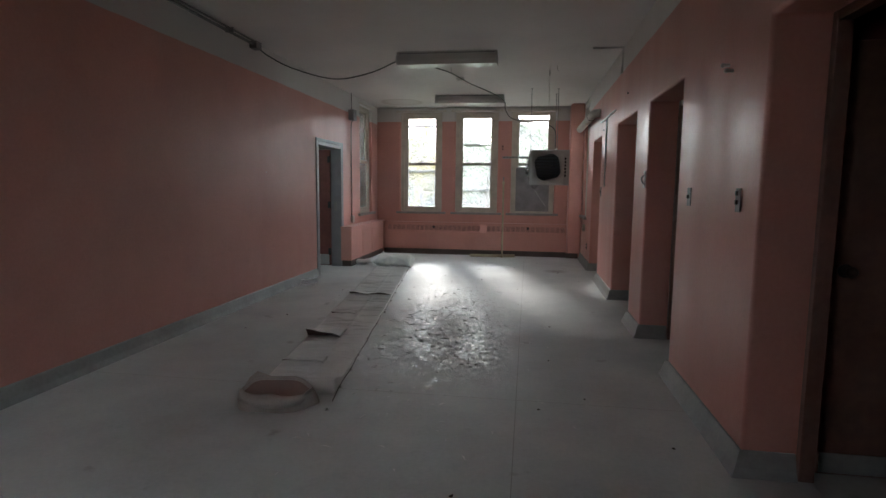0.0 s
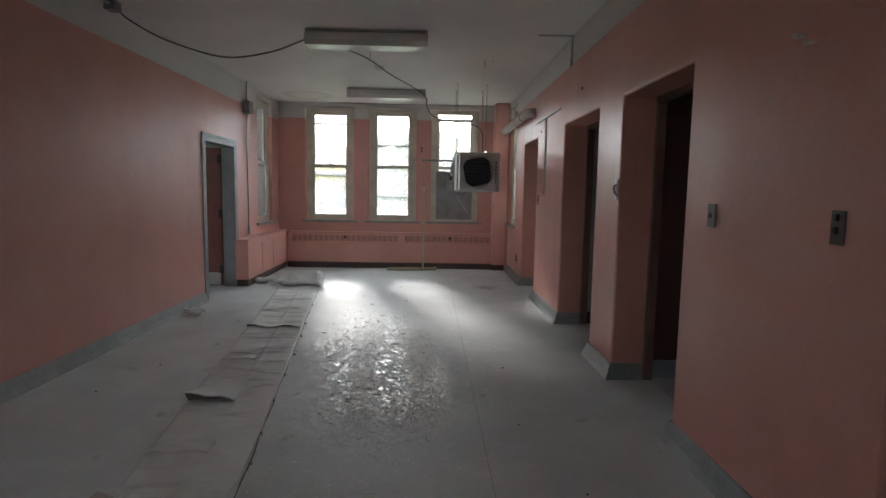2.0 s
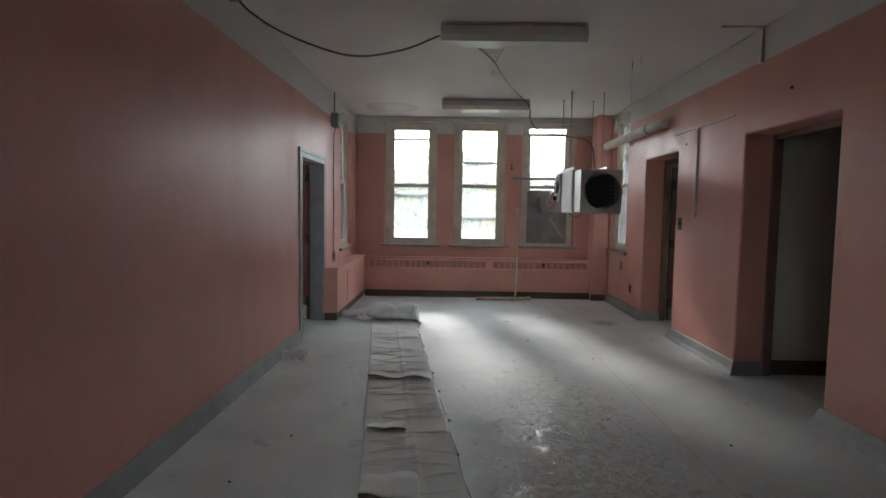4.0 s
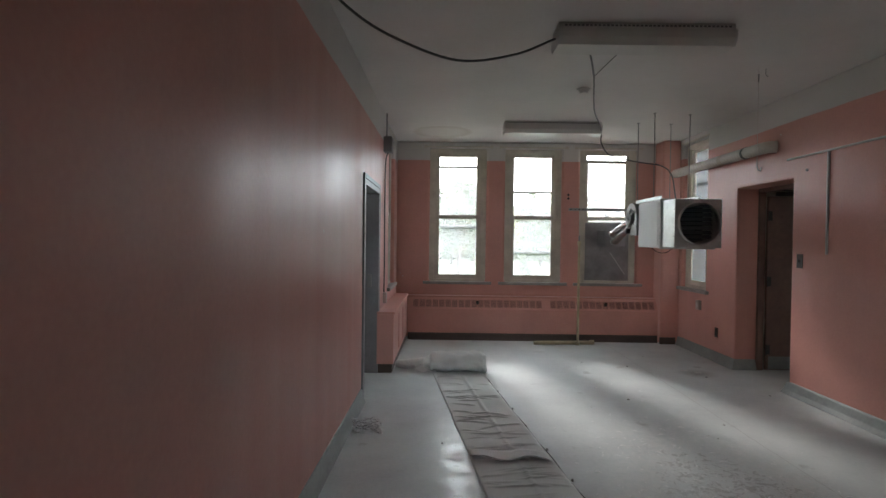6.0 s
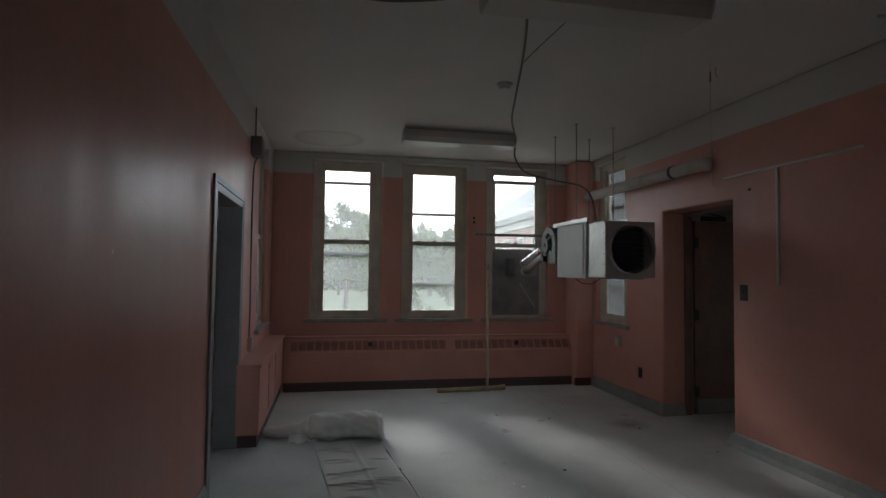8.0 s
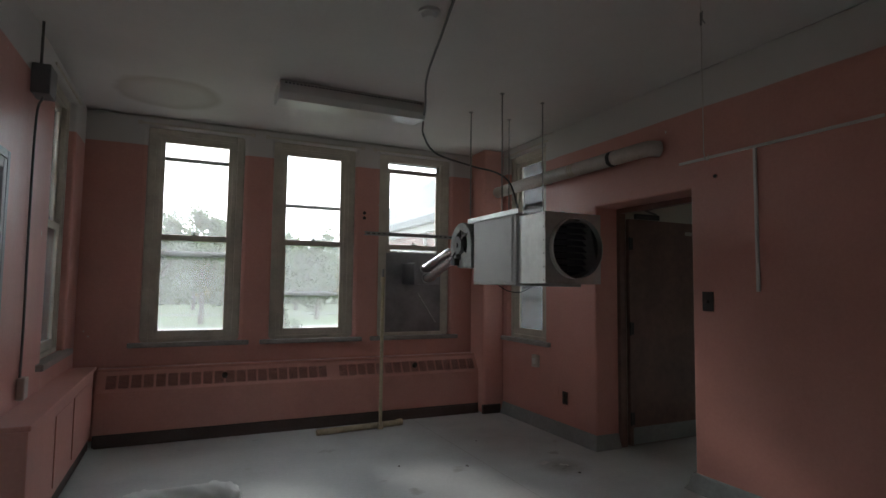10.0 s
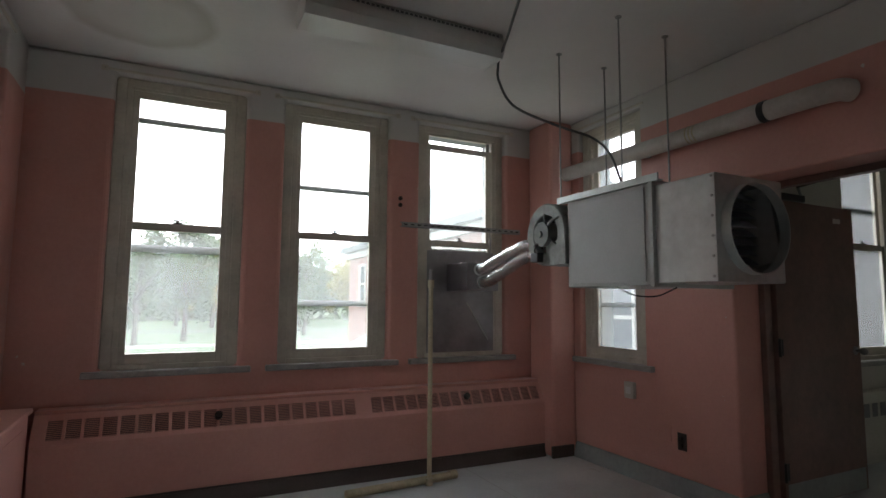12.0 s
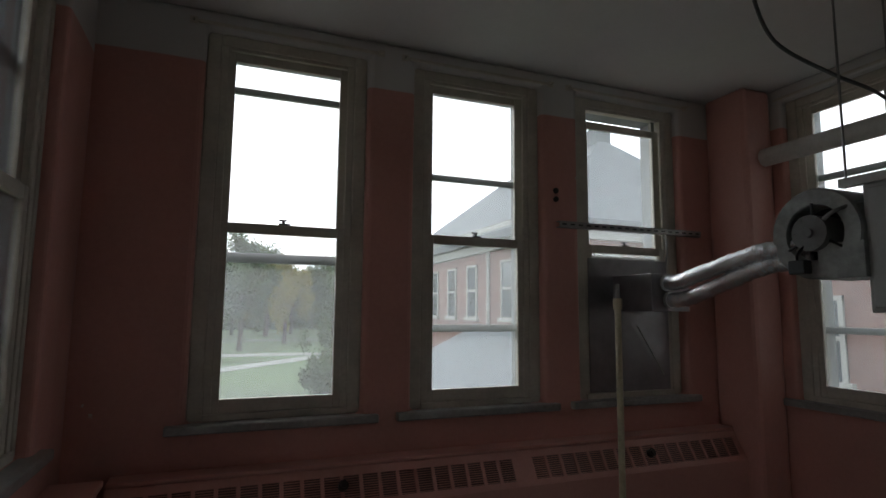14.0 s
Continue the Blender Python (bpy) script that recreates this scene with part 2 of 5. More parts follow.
M_CREAM = material("cream_room_paint", (0.55, 0.53, 0.47), 0.55, var=0.08, blotch=1.0)
# maroon with the gloom of unlit rooms put into the colour
M_DARKWALL = material("dim_room_maroon", (0.12, 0.06, 0.055), 0.5, var=0.1, blotch=1.0)
M_TRIM = material("khaki_window_paint", (0.60, 0.555, 0.475), 0.42, var=0.1, grain=50, blotch=5.0, bump=0.2, depth=0.002)
M_STONE = material("slate_sill", (0.34, 0.325, 0.31), 0.3, var=0.15, grain=40, blotch=6.0)
M_SCREEN = material("storm_bar_aluminium", (0.30, 0.30, 0.27), 0.45, metal=0.3, var=0.08)
# veil strength covers both dust and the washed-out haze of the view
M_GLASS = dusty_hazy_glass("dusty_hazy_window_glass", 0.12)
M_STEEL = material("galvanised_steel", (0.60, 0.62, 0.60), 0.33, metal=0.5, var=0.1, grain=25, blotch=7.0, bump=0.06, depth=0.002)
M_ENAMEL = material("pale_grey_enamel", (0.49, 0.505, 0.495), 0.38, var=0.05, grain=60, blotch=3.0, bump=0.05)
M_FOIL = material("crinkled_aluminium_foil", (0.78, 0.79, 0.80), 0.2, metal=0.9, var=0.06, grain=75, blotch=16.0, bump=0.9, depth=0.008)
M_SHEET = material("dull_sheet_metal", (0.30, 0.29, 0.30), 0.38, metal=0.7, var=0.15, grain=12, blotch=3.5, bump=0.1)
M_BLACK = material("black_interior", (0.012, 0.012, 0.013), 0.75, var=0.1)
M_DARKMETAL = material("dark_metal", (0.06, 0.06, 0.062), 0.4, metal=0.6, var=0.1)
M_MOTOR = material("grey_motor_paint", (0.20, 0.205, 0.20), 0.5, metal=0.2, var=0.12)
M_LOUVRE = material("dull_grey_louvre", (0.20, 0.215, 0.24), 0.5, metal=0.2, var=0.1)
M_BLOWER = material("dull_blower_steel", (0.36, 0.375, 0.36), 0.5, metal=0.3, var=0.2, grain=20, blotch=9.0, bump=0.1)
M_ZINC = material("zinc_rod", (0.35, 0.35, 0.34), 0.4, metal=0.8, var=0.1)
M_LAMP = material("white_fixture_enamel", (0.66, 0.65, 0.63), 0.45, var=0.05, blotch=2.0)
M_LENS = material("yellowed_acrylic_lens", (0.64, 0.625, 0.59), 0.32, var=0.05, grain=120, blotch=2.0, bump=0.3, depth=0.002)
M_CABLE = material("grey_cable_jacket", (0.13, 0.13, 0.13), 0.5, var=0.1, grain=90)
M_PIPE = material("white_pipe_lagging", (0.62, 0.58, 0.54), 0.6, var=0.1, grain=40, blotch=4.0, bump=0.3)
M_YELLOW = material("yellow_gas_pipe_paint", (0.55, 0.48, 0.32), 0.42, var=0.14, grain=40, blotch=5.0)
M_CANVAS = material("dusty_canvas", (0.82, 0.85, 0.84), 0.85, var=0.05, grain=140, blotch=3.0, bump=0.15, depth=0.0015)
M_FRAME = material("grey_blue_door_frame", (0.29, 0.295, 0.315), 0.4, var=0.1, blotch=3.0)
M_DOOR = material("red_brown_door", (0.24, 0.085, 0.07), 0.38, var=0.14, grain=20, blotch=2.5)
M_DOOR2 = material("dark_brown_door", (0.21, 0.12, 0.102), 0.4, var=0.14, grain=20, blotch=2.5)
M_WHITE = material("white_kick_plate", (0.62, 0.62, 0.60), 0.4, var=0.08)
M_PLATE = material("steel_switch_plate", (0.13, 0.12, 0.115), 0.35, metal=0.5, var=0.1)
M_IVORY = material("ivory_plastic", (0.55, 0.50, 0.45), 0.4, var=0.05)
M_BROWN = material("brown_bakelite", (0.04, 0.028, 0.024), 0.35, var=0.1)
M_FILM = material("clear_plastic_scrap", (0.9, 0.91, 0.91), 0.22, var=0.04, grain=30, bump=0.0)
film_nodes = M_FILM.node_tree
lit, blend = film_nodes.nodes.new("ShaderNodeBsdfTranslucent"), film_nodes.nodes.new("ShaderNodeMixShader")
lit.inputs["Color"].default_value = (0.92, 0.93, 0.93, 1)
blend.inputs["Fac"].default_value = 0.4
film_nodes.links.new(film_nodes.nodes["Principled BSDF"].outputs["BSDF"], blend.inputs[1])
film_nodes.links.new(lit.outputs["BSDF"], blend.inputs[2])
film_nodes.links.new(blend.outputs["Shader"], film_nodes.nodes["Material Output"].inputs["Surface"])
M_STRAND = material("white_plastic_strand", (0.86, 0.87, 0.88), 0.2, var=0.03, bump=0)
M_CANVAS2 = material("dirty_canvas_end", (0.42, 0.385, 0.36), 0.85, var=0.1, grain=90, blotch=5.0, bump=0.4, depth=0.004)
M_LINING = material("faded_red_canvas_lining", (0.27, 0.19, 0.17), 0.85, var=0.1, grain=120)
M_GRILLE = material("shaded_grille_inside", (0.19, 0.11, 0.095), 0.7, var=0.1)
M_OUTER = material("weathered_outer_frame", (0.30, 0.315, 0.33), 0.7, var=0.12, grain=30, blotch=3.0)
M_GRIT = material("dark_debris", (0.06, 0.05, 0.045), 0.8, var=0.2)
M_BLUEBOX = material("grey_steel_box", (0.22, 0.22, 0.225), 0.45, metal=0.3, var=0.1)


# ---- mesh helpers ----
def part(name, bm, mat, parent=None, label="", smooth=False):
    """Links a bmesh as one mesh object, under a thing or part if one is given."""
    me = bpy.data.meshes.new(name)
    bmesh.ops.recalc_face_normals(bm, faces=bm.faces[:])
    bm.to_mesh(me)
    bm.free()
    me.materials.append(mat)
    if smooth:
        for p in me.polygons:
            p.use_smooth = True
    ob = new(name, me)
    if parent:
        ob.parent = parent
        ob.matrix_parent_inverse = parent.matrix_world.inverted()
    if label:
        ob["label"] = label
    return ob


def thing(name, label, category, at=(0, 0, 0), group="", kind=""):
    ob = new(name)
    ob.empty_display_size = 0.1
    ob.location = at
    ob.matrix_world = Matrix.Translation(at)
    return tagged(ob, label, category, group, kind)


def box(bm, x0, x1, y0, y1, z0, z1, bevel=0.0):
    r = bmesh.ops.create_cube(bm, size=1.0)
    for v in r["verts"]:
        v.co = Vector(((x0 + x1) / 2 + v.co.x * (x1 - x0), (y0 + y1) / 2 + v.co.y * (y1 - y0), (z0 + z1) / 2 + v.co.z * (z1 - z0)))
    if bevel:
        edges = list({e for v in r["verts"] for e in v.link_edges})
        bmesh.ops.bevel(bm, geom=edges, offset=bevel, segments=2, affect="EDGES", profile=0.5)
    return bm


def boxed(*a, bevel=0.0):
    return box(bmesh.new(), *a, bevel=bevel)


def rod(bm, a, b, r, sides=12, r2=None):
    a, b = Vector(a), Vector(b)
    m = Matrix.Translation((a + b) / 2) @ (b - a).to_track_quat("Z", "Y").to_matrix().to_4x4()
    bmesh.ops.create_cone(bm, cap_ends=True, segments=sides, radius1=r, radius2=r if r2 is None else r2, depth=(b - a).length, matrix=m)
    return bm


def spline(points, steps=8):
    """Catmull-Rom through the points."""
    p = [Vector(q) for q in points]
    p = [2 * p[0] - p[1]] + p + [2 * p[-1] - p[-2]]
    out = []
    for i in range(1, len(p) - 2):
        for k in range(steps):
            t = k / steps
            out.append(0.5 * (2 * p[i] + (p[i + 1] - p[i - 1]) * t + (2 * p[i - 1] - 5 * p[i] + 4 * p[i + 1] - p[i + 2]) * t * t + (3 * p[i] - p[i - 1] - 3 * p[i + 1] + p[i + 2]) * t ** 3))
    return out + [p[-2]]


def tube(points, r, sides=8, rings=None):
    """A swept tube; rings may scale the radius along it."""
    bm = bmesh.new()
    loops, up = [], Vector((0.13, 0.21, 1)).normalized()
    for i, q in enumerate(points):
        d = (points[min(i + 1, len(points) - 1)] - points[max(i - 1, 0)]).normalized()
        s = d.cross(up).normalized()
        u = s.cross(d)
        rr = r * (rings(i) if rings else 1)
        loops.append([bm.verts.new(q + rr * (math.cos(2 * math.pi * k / sides) * s + math.sin(2 * math.pi * k / sides) * u)) for k in range(sides)])
    for a, b in zip(loops, loops[1:]):
        for k in range(sides):
            bm.faces.new((a[k], a[(k + 1) % sides], b[(k + 1) % sides], b[k]))
    bm.faces.new(loops[0]), bm.faces.new(loops[-1])
    return bm


def wall(name, axis, c0, c1, u0, u1, z0, z1, holes, mat, soft=0.018):
    """A wall along u (the other level axis) between c0 and c1, pierced by holes (ua, ub, za, zb)."""
    us = sorted({u0, u1, *[h[0] for h in holes], *[h[1] for h in holes]})
    zs = sorted({z0, z1, *[h[2] for h in holes], *[h[3] for h in holes]})
    us, zs = [u for u in us if u0 <= u <= u1], [z for z in zs if z0 <= z <= z1]
    solid = {(i, k) for i in range(len(us) - 1) for k in range(len(zs) - 1)
             if not any(h[0] <= us[i] and us[i + 1] <= h[1] and h[2] <= zs[k] and zs[k + 1] <= h[3] for h in holes)}
    bm, vs = bmesh.new(), {}

    def vert(c, i, k):
        key = (c, i, k)
        if key not in vs:
            vs[key] = bm.verts.new((c, us[i], zs[k]) if axis == "x" else (us[i], c, zs[k]))
        return vs[key]

    for i, k in solid:
        for c in (c0, c1):
            bm.faces.new([vert(c, i, k), vert(c, i + 1, k), vert(c, i + 1, k + 1), vert(c, i, k + 1)])
        for (di, dk), (a, b) in {(-1, 0): ((i, k), (i, k + 1)), (1, 0): ((i + 1, k), (i + 1, k + 1)), (0, -1): ((i, k), (i + 1, k)), (0, 1): ((i, k + 1), (i + 1, k + 1))}.items():
            if (i + di, k + dk) not in solid:
                bm.faces.new([vert(c0, *a), vert(c0, *b), vert(c1, *b), vert(c1, *a)])
    ob = part(name, bm, mat)
    if soft:
        mod = ob.modifiers.new("soft_corners", "BEVEL")
        mod.width, mod.segments, mod.limit_method, mod.angle_limit = soft, 3, "ANGLE", radians(40)
    return tagged(ob, kind="structure")


def base_run(name, pts, side, mat, h=0.12, d=0.055):
    """A cove base swept along level points; side 1 puts the floor to the left of the run."""
    prof = [(0.0, 0.0), (d, 0.0), (d - 0.003, 0.008), (d * 0.62, h * 0.36), (d * 0.3, h - 0.012), (d * 0.18, h), (0.0, h)]
    bm, rows = bmesh.new(), []
    p = [Vector((q[0], q[1])) for q in pts]
    for i, q in enumerate(p):
        ns = []
        for a, b in ((i - 1, i), (i, i + 1)):
            if 0 <= a and b < len(p):
                e = (p[b] - p[a]).normalized()
                ns.append(side * Vector((-e.y, e.x)))
        n = sum(ns, Vector((0, 0)))
        n = n / max(1e-6, n.dot(ns[0])) if len(ns) == 2 else n
        rows.append([bm.verts.new((q.x + n.x * a, q.y + n.y * a, z)) for a, z in prof])
    for a, b in zip(rows, rows[1:]):
        for k in range(len(prof)):
            bm.faces.new((a[k], a[(k + 1) % len(prof)], b[(k + 1) % len(prof)], b[k]))
    bm.faces.new(rows[0]), bm.faces.new(rows[-1])
    return tagged(part(name, bm, mat, smooth=False), kind="structure")


# ---- the rooms ----
XW, XE, YN, CEIL = -3.05, 1.152, 11.17, 3.0
XE2, XW2, YN2, YS = 1.45, -3.20, 11.52, -1.4
HEAD, SILL = 2.90, 0.86
WIN_X = (-2.117, -0.962, 0.185)
WIN_W = 0.87
DOORS_E = ((1.36, 2.49), (3.905, 4.985), (5.575, 6.775), (8.215, 9.255))
DOOR_H = 2.14
EAST_WIN = (10.02, 10.76)
WEST_WIN = (9.93, 10.72)
WEST_DOOR = (7.75, 8.86)
SHY = 9.55  # outer wall of the side rooms

for nm, z0, z1, mt, lb in (("floor", -0.25, 0.0, M_FLOOR, "grey painted screed floor, worn and dusty, with glue residue"), ("ceiling", CEIL, CEIL + 0.25, M_CEIL, "off-white painted plaster ceiling with a round damp stain")):
    tagged(part(nm, boxed(XW2, XE2, YS - 0.3, YN2, z0, z1), mt), lb, nm, kind="structure")
    tagged(part(nm, boxed(XE2 + 0.001, 5.6, YS - 0.3, SHY + 0.3, z0, z1), mt), "plain painted %s of the side rooms" % nm, nm, kind="structure")
    tagged(part(nm, boxed(-6.4, XW2 - 0.001, 5.6, SHY + 0.1, z0, z1), mt), "plain painted %s of a dark side room" % nm, nm, kind="structure")
north = wall("wall_north", "y", YN, YN2, XW2, XE2, 0, CEIL, [(c - WIN_W / 2, c + WIN_W / 2, SILL, HEAD) for c in WIN_X], M_WALL, soft=0.032)
tagged(north, "pink painted plaster wall with a white band under the ceiling", "wall")
east = wall("wall_east", "x", XE, XE2, YS, YN, 0, CEIL, [(a, b, 0, DOOR_H) for a, b in DOORS_E] + [(*EAST_WIN, SILL, HEAD)], M_WALL)
tagged(east, "glossy pink painted wall with four deep doorways", "wall")
west = wall("wall_west", "x", XW2, XW, YS, YN, 0, CEIL, [(*WEST_DOOR, 0, 2.045), (*WEST_WIN, SILL, HEAD)], M_WALL_WEST)
tagged(west, "glossy pink painted plaster wall with a doorway", "wall")
tagged(wall("wall_south", "y", YS - 0.3, YS, XW2, XE2, 0, CEIL, [(c - WIN_W / 2, c + WIN_W / 2, SILL, HEAD) for c in (-2.3,)], M_WALL, soft=0), "pink painted end wall", "wall")
# side rooms to the east
tagged(wall("wall_side_room_north", "y", SHY, SHY + 0.3, XE2, 5.6, 0, CEIL, [(3.44 - WIN_W / 2, 3.44 + WIN_W / 2, SILL, HEAD)], M_CREAM), "cream painted outer wall with a window", "wall")
tagged(wall("wall_side_room_outer", "x", 5.3, 5.6, YS, SHY, 0, CEIL, [], M_CREAM, soft=0), "cream painted outer wall", "wall")
tagged(wall("wall_side_room_south", "y", YS - 0.3, YS, XE2, 5.6, 0, CEIL, [], M_DARKWALL, soft=0), "side room wall coloured dark maroon for lack of light", "wall")
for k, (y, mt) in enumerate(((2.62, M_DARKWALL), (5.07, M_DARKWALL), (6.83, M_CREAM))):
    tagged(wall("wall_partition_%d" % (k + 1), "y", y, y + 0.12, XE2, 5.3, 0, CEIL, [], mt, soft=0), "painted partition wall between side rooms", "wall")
tagged(wall("wall_vestibule", "x", 2.0, 2.12, YS, 2.62, 0, CEIL, [], M_DARKWALL, soft=0), "back wall of a shallow vestibule, coloured dark for lack of light", "wall")
# side room to the west
tagged(wall("wall_west_room_north", "y", SHY - 0.2, SHY + 0.1, -6.4, XW2, 0, CEIL, [], M_CREAM, soft=0), "cream painted outer wall", "wall")
tagged(wall("wall_west_room_south", "y", 5.6, 5.8, -6.4, XW2, 0, CEIL, [], M_CREAM, soft=0), "cream painted wall", "wall")
tagged(wall("wall_west_room_outer", "x", -6.4, -6.2, 5.8, SHY - 0.2, 0, CEIL, [(6.7 - WIN_W / 2, 6.7 + WIN_W / 2, SILL, HEAD)], M_CREAM, soft=0), "cream painted wall", "wall")

# corner pier
pier = tagged(part("corner_pilaster", boxed(0.885, XE - 0.002, 10.83, YN - 0.002, 0.0, CEIL, bevel=0.03), M_PINK), "pink plaster pilaster in the window corner", "pilaster", kind="structure")
tagged(part("pilaster_base", boxed(0.872, XE - 0.05, 10.812, 10.842, 0.0, 0.10, bevel=0.006), M_KICK), "dark base strip of the pilaster", "baseboard", kind="structure")

# cove bases, round the ends of every pier
ends = [YS] + [v for d in DOORS_E for v in d] + [10.83]
for k in range(0, len(ends), 2):
    a, b = ends[k], ends[k + 1]
    run = ([(XE2 - 0.06, a)] if k else []) + [(XE, a), (XE, b)] + ([(XE2 - 0.06, b)] if k + 2 < len(ends) else [])
    tagged(base_run("baseboard", run, 1, M_BASE), "grey painted cove base along the pink wall", "baseboard")
tagged(base_run("baseboard", [(XW, YS), (XW, WEST_DOOR[0] - 0.05)], -1, M_BASE, h=0.12, d=0.045), "grey painted cove base along the pink wall", "baseboard")
tagged(base_run("baseboard", [(XE2, 6.83), (5.3, 6.83)], -1, M_KICK), "dark cove base along a cream wall", "baseboard")
tagged(base_run("baseboard", [(XE2, 5.07), (5.3, 5.07)], -1, M_BASE), "grey cove base in a dark side room", "baseboard")
tagged(base_run("baseboard", [(2.0, YS), (2.0, 2.62)], 1, M_BASE, h=0.14), "grey cove base in the vestibule", "baseboard")


# ---- windows ----
def sash_bars(z0, z1, w, y0, y1, rail, stile, bottom=None):
    bm = bmesh.new()
    bottom = bottom or rail
    box(bm, -w / 2, -w / 2 + stile, y0, y1, z0, z1, bevel=0.004)
    box(bm, w / 2 - stile, w / 2, y0, y1, z0, z1, bevel=0.004)
    box(bm, -w / 2 + stile, w / 2 - stile, y0 + 0.001, y1 - 0.001, z1 - rail, z1, bevel=0.004)
    box(bm, -w / 2 + stile, w / 2 - stile, y0 + 0.001, y1 - 0.001, z0, z0 + bottom, bevel=0.004)
    return bm


def window(name, label, storm, dropped=False, blanked=False, wide=WIN_W):
    """A double-hung window in its opening, facing -y, its sill's inner edge at y = 0 of the wall's face."""
    w = thing(name, label, "window", kind="structure")
    hw = wide / 2
    bm = bmesh.new()
    for s in (-1, 1):
        box(bm, min(s * hw, s * (hw - 0.072)), max(s * hw, s * (hw - 0.072)), 0.052, 0.165, SILL, HEAD, bevel=0.006)
        box(bm, min(s * (hw - 0.072), s * (hw - 0.112)), max(s * (hw - 0.072), s * (hw - 0.112)), 0.058, 0.072, SILL + 0.03, HEAD - 0.06, bevel=0.004)
    box(bm, -hw + 0.072, hw - 0.072, 0.053, 0.164, HEAD - 0.06, HEAD, bevel=0.006)
    box(bm, -hw + 0.112, hw - 0.112, 0.059, 0.071, HEAD - 0.08, HEAD - 0.06, bevel=0.004)
    box(bm, -hw + 0.072, hw - 0.072, 0.045, 0.164, SILL, SILL + 0.035, bevel=0.004)
    frame_ob = part("window_frame", bm, M_TRIM, w)
    for s in (-1, 1):
        part("outer_jamb", boxed(min(s * hw, s * (hw - 0.05)), max(s * hw, s * (hw - 0.05)), 0.166, 0.338, SILL, HEAD, bevel=0.004), M_OUTER, w, "weathered grey outer jamb")
    part("outer_head", boxed(-hw + 0.051, hw - 0.051, 0.167, 0.337, HEAD - 0.04, HEAD, bevel=0.004), M_OUTER, w)
    part("outer_sill", boxed(-hw + 0.051, hw - 0.051, 0.167, 0.36, SILL, SILL + 0.028, bevel=0.004), M_OUTER, w)
    part("window_sill", boxed(-hw - 0.09, hw + 0.09, -0.045, 0.044, SILL - 0.042, SILL + 0.002, bevel=0.008), M_STONE, w, "dark slate sill")
    part("head_moulding", boxed(-hw - 0.05, hw + 0.05, -0.014, -0.001, HEAD + 0.012, HEAD + 0.03, bevel=0.004), M_TRIM, w)
    iw = wide - 0.18
    drop = 0.075 if dropped else 0.0
    up = part("upper_sash", sash_bars(1.83 - drop, 2.83 - drop, iw, 0.098, 0.128, 0.05, 0.058, 0.055), M_TRIM, w)
    part("pane", boxed(-iw / 2 + 0.05, iw / 2 - 0.05, 0.112, 0.116, 1.875 - drop, 2.785 - drop), M_GLASS, up).visible_shadow = False
    lo = part("lower_sash", sash_bars(0.895, 1.88, iw, 0.065, 0.096, 0.055, 0.058, 0.07), M_TRIM, w)
    part("pane", boxed(-iw / 2 + 0.05, iw / 2 - 0.05, 0.079, 0.083, 0.955, 1.835), M_GLASS, lo).visible_shadow = False
    bm = boxed(-0.03, 0.03, 0.068, 0.093, 1.880, 1.89, bevel=0.002)
    rod(bm, (-0.005, 0.08, 1.888), (-0.005, 0.08, 1.905), 0.009)
    box(bm, -0.03, 0.012, 0.074, 0.086, 1.903, 1.911, bevel=0.002)
    part("sash_lock", bm, M_DARKMETAL, lo)
    for z, t in storm:
        part("storm_bar", boxed(-iw / 2 + 0.01, iw / 2 - 0.01, 0.128, 0.152, z - t / 2 - 0.004, z + t / 2 + 0.004, bevel=0.003), M_SCREEN, w)
    for s in (-1, 1):
        part("storm_stile", boxed(s * (iw / 2 - 0.018) - 0.017, s * (iw / 2 - 0.018) + 0.017, 0.132, 0.160, SILL + 0.036, HEAD - 0.046, bevel=0.003), M_SCREEN, w)
    return w


wins = [window("window_1", "tall double-hung window with khaki frame and storm bars", ((2.628, 0.03), (1.70, 0.045)))]
wins.append(window("window_2", "tall double-hung window with khaki frame and storm bars", ((2.25, 0.03), (1.318, 0.035))))
wins.append(window("window_3", "double-hung window with lowered sash, lower half blanked", ((1.74, 0.03),), dropped=True))
for w, c in zip(wins, WIN_X):
    w.matrix_world = pose(c, YN, 0)
we = window("window_4", "double-hung window in the pink side wall", ((2.33, 0.035), (1.32, 0.035)), wide=EAST_WIN[1] - EAST_WIN[0])
we.matrix_world = pose(XE, sum(EAST_WIN) / 2, 0, 0, 0, -90)
ww = window("window_5", "double-hung window with khaki frame in the pink wall", ((2.33, 0.035), (1.32, 0.035)))
ww.matrix_world = pose(XW, sum(WEST_WIN) / 2, 0, 0, 0, 90)
wr = window("window_6", "double-hung window with pale frame in a side room", ((2.2, 0.03),))
wr.matrix_world = pose(3.44, SHY, 0)
for k, c in enumerate((-2.3,)):
    window("window_%d" % (7 + k), "double-hung window in the pink end wall", ((2.2, 0.03),)).matrix_world = pose(c, YS, 0, 0, 0, 180)
# unseen window, added so daylight reaches the open west door leaf
window("window_8", "unseen double-hung window added to light a side room", ((2.2, 0.03),)).matrix_world = pose(-6.2, 6.7, 0, 0, 0, 90)

# ---- built-in things ----
# low convector cover under the windows, its grilles in a leaning upper face
CFY, CX0, CX1 = 10.94, -2.852, 0.884
rad = thing("radiator_cover", "low pink metal radiator cover with two slotted grilles", "radiator cover", (-1.0, CFY, 0))
part("front_panel", boxed(CX0, CX1, CFY, CFY + 0.012, 0.105, 0.462, bevel=0.003), M_PINK, rad)
part("top_panel", boxed(CX0, CX1, CFY + 0.100, YN - 0.002, 0.630, 0.650, bevel=0.005), M_PINK, rad)
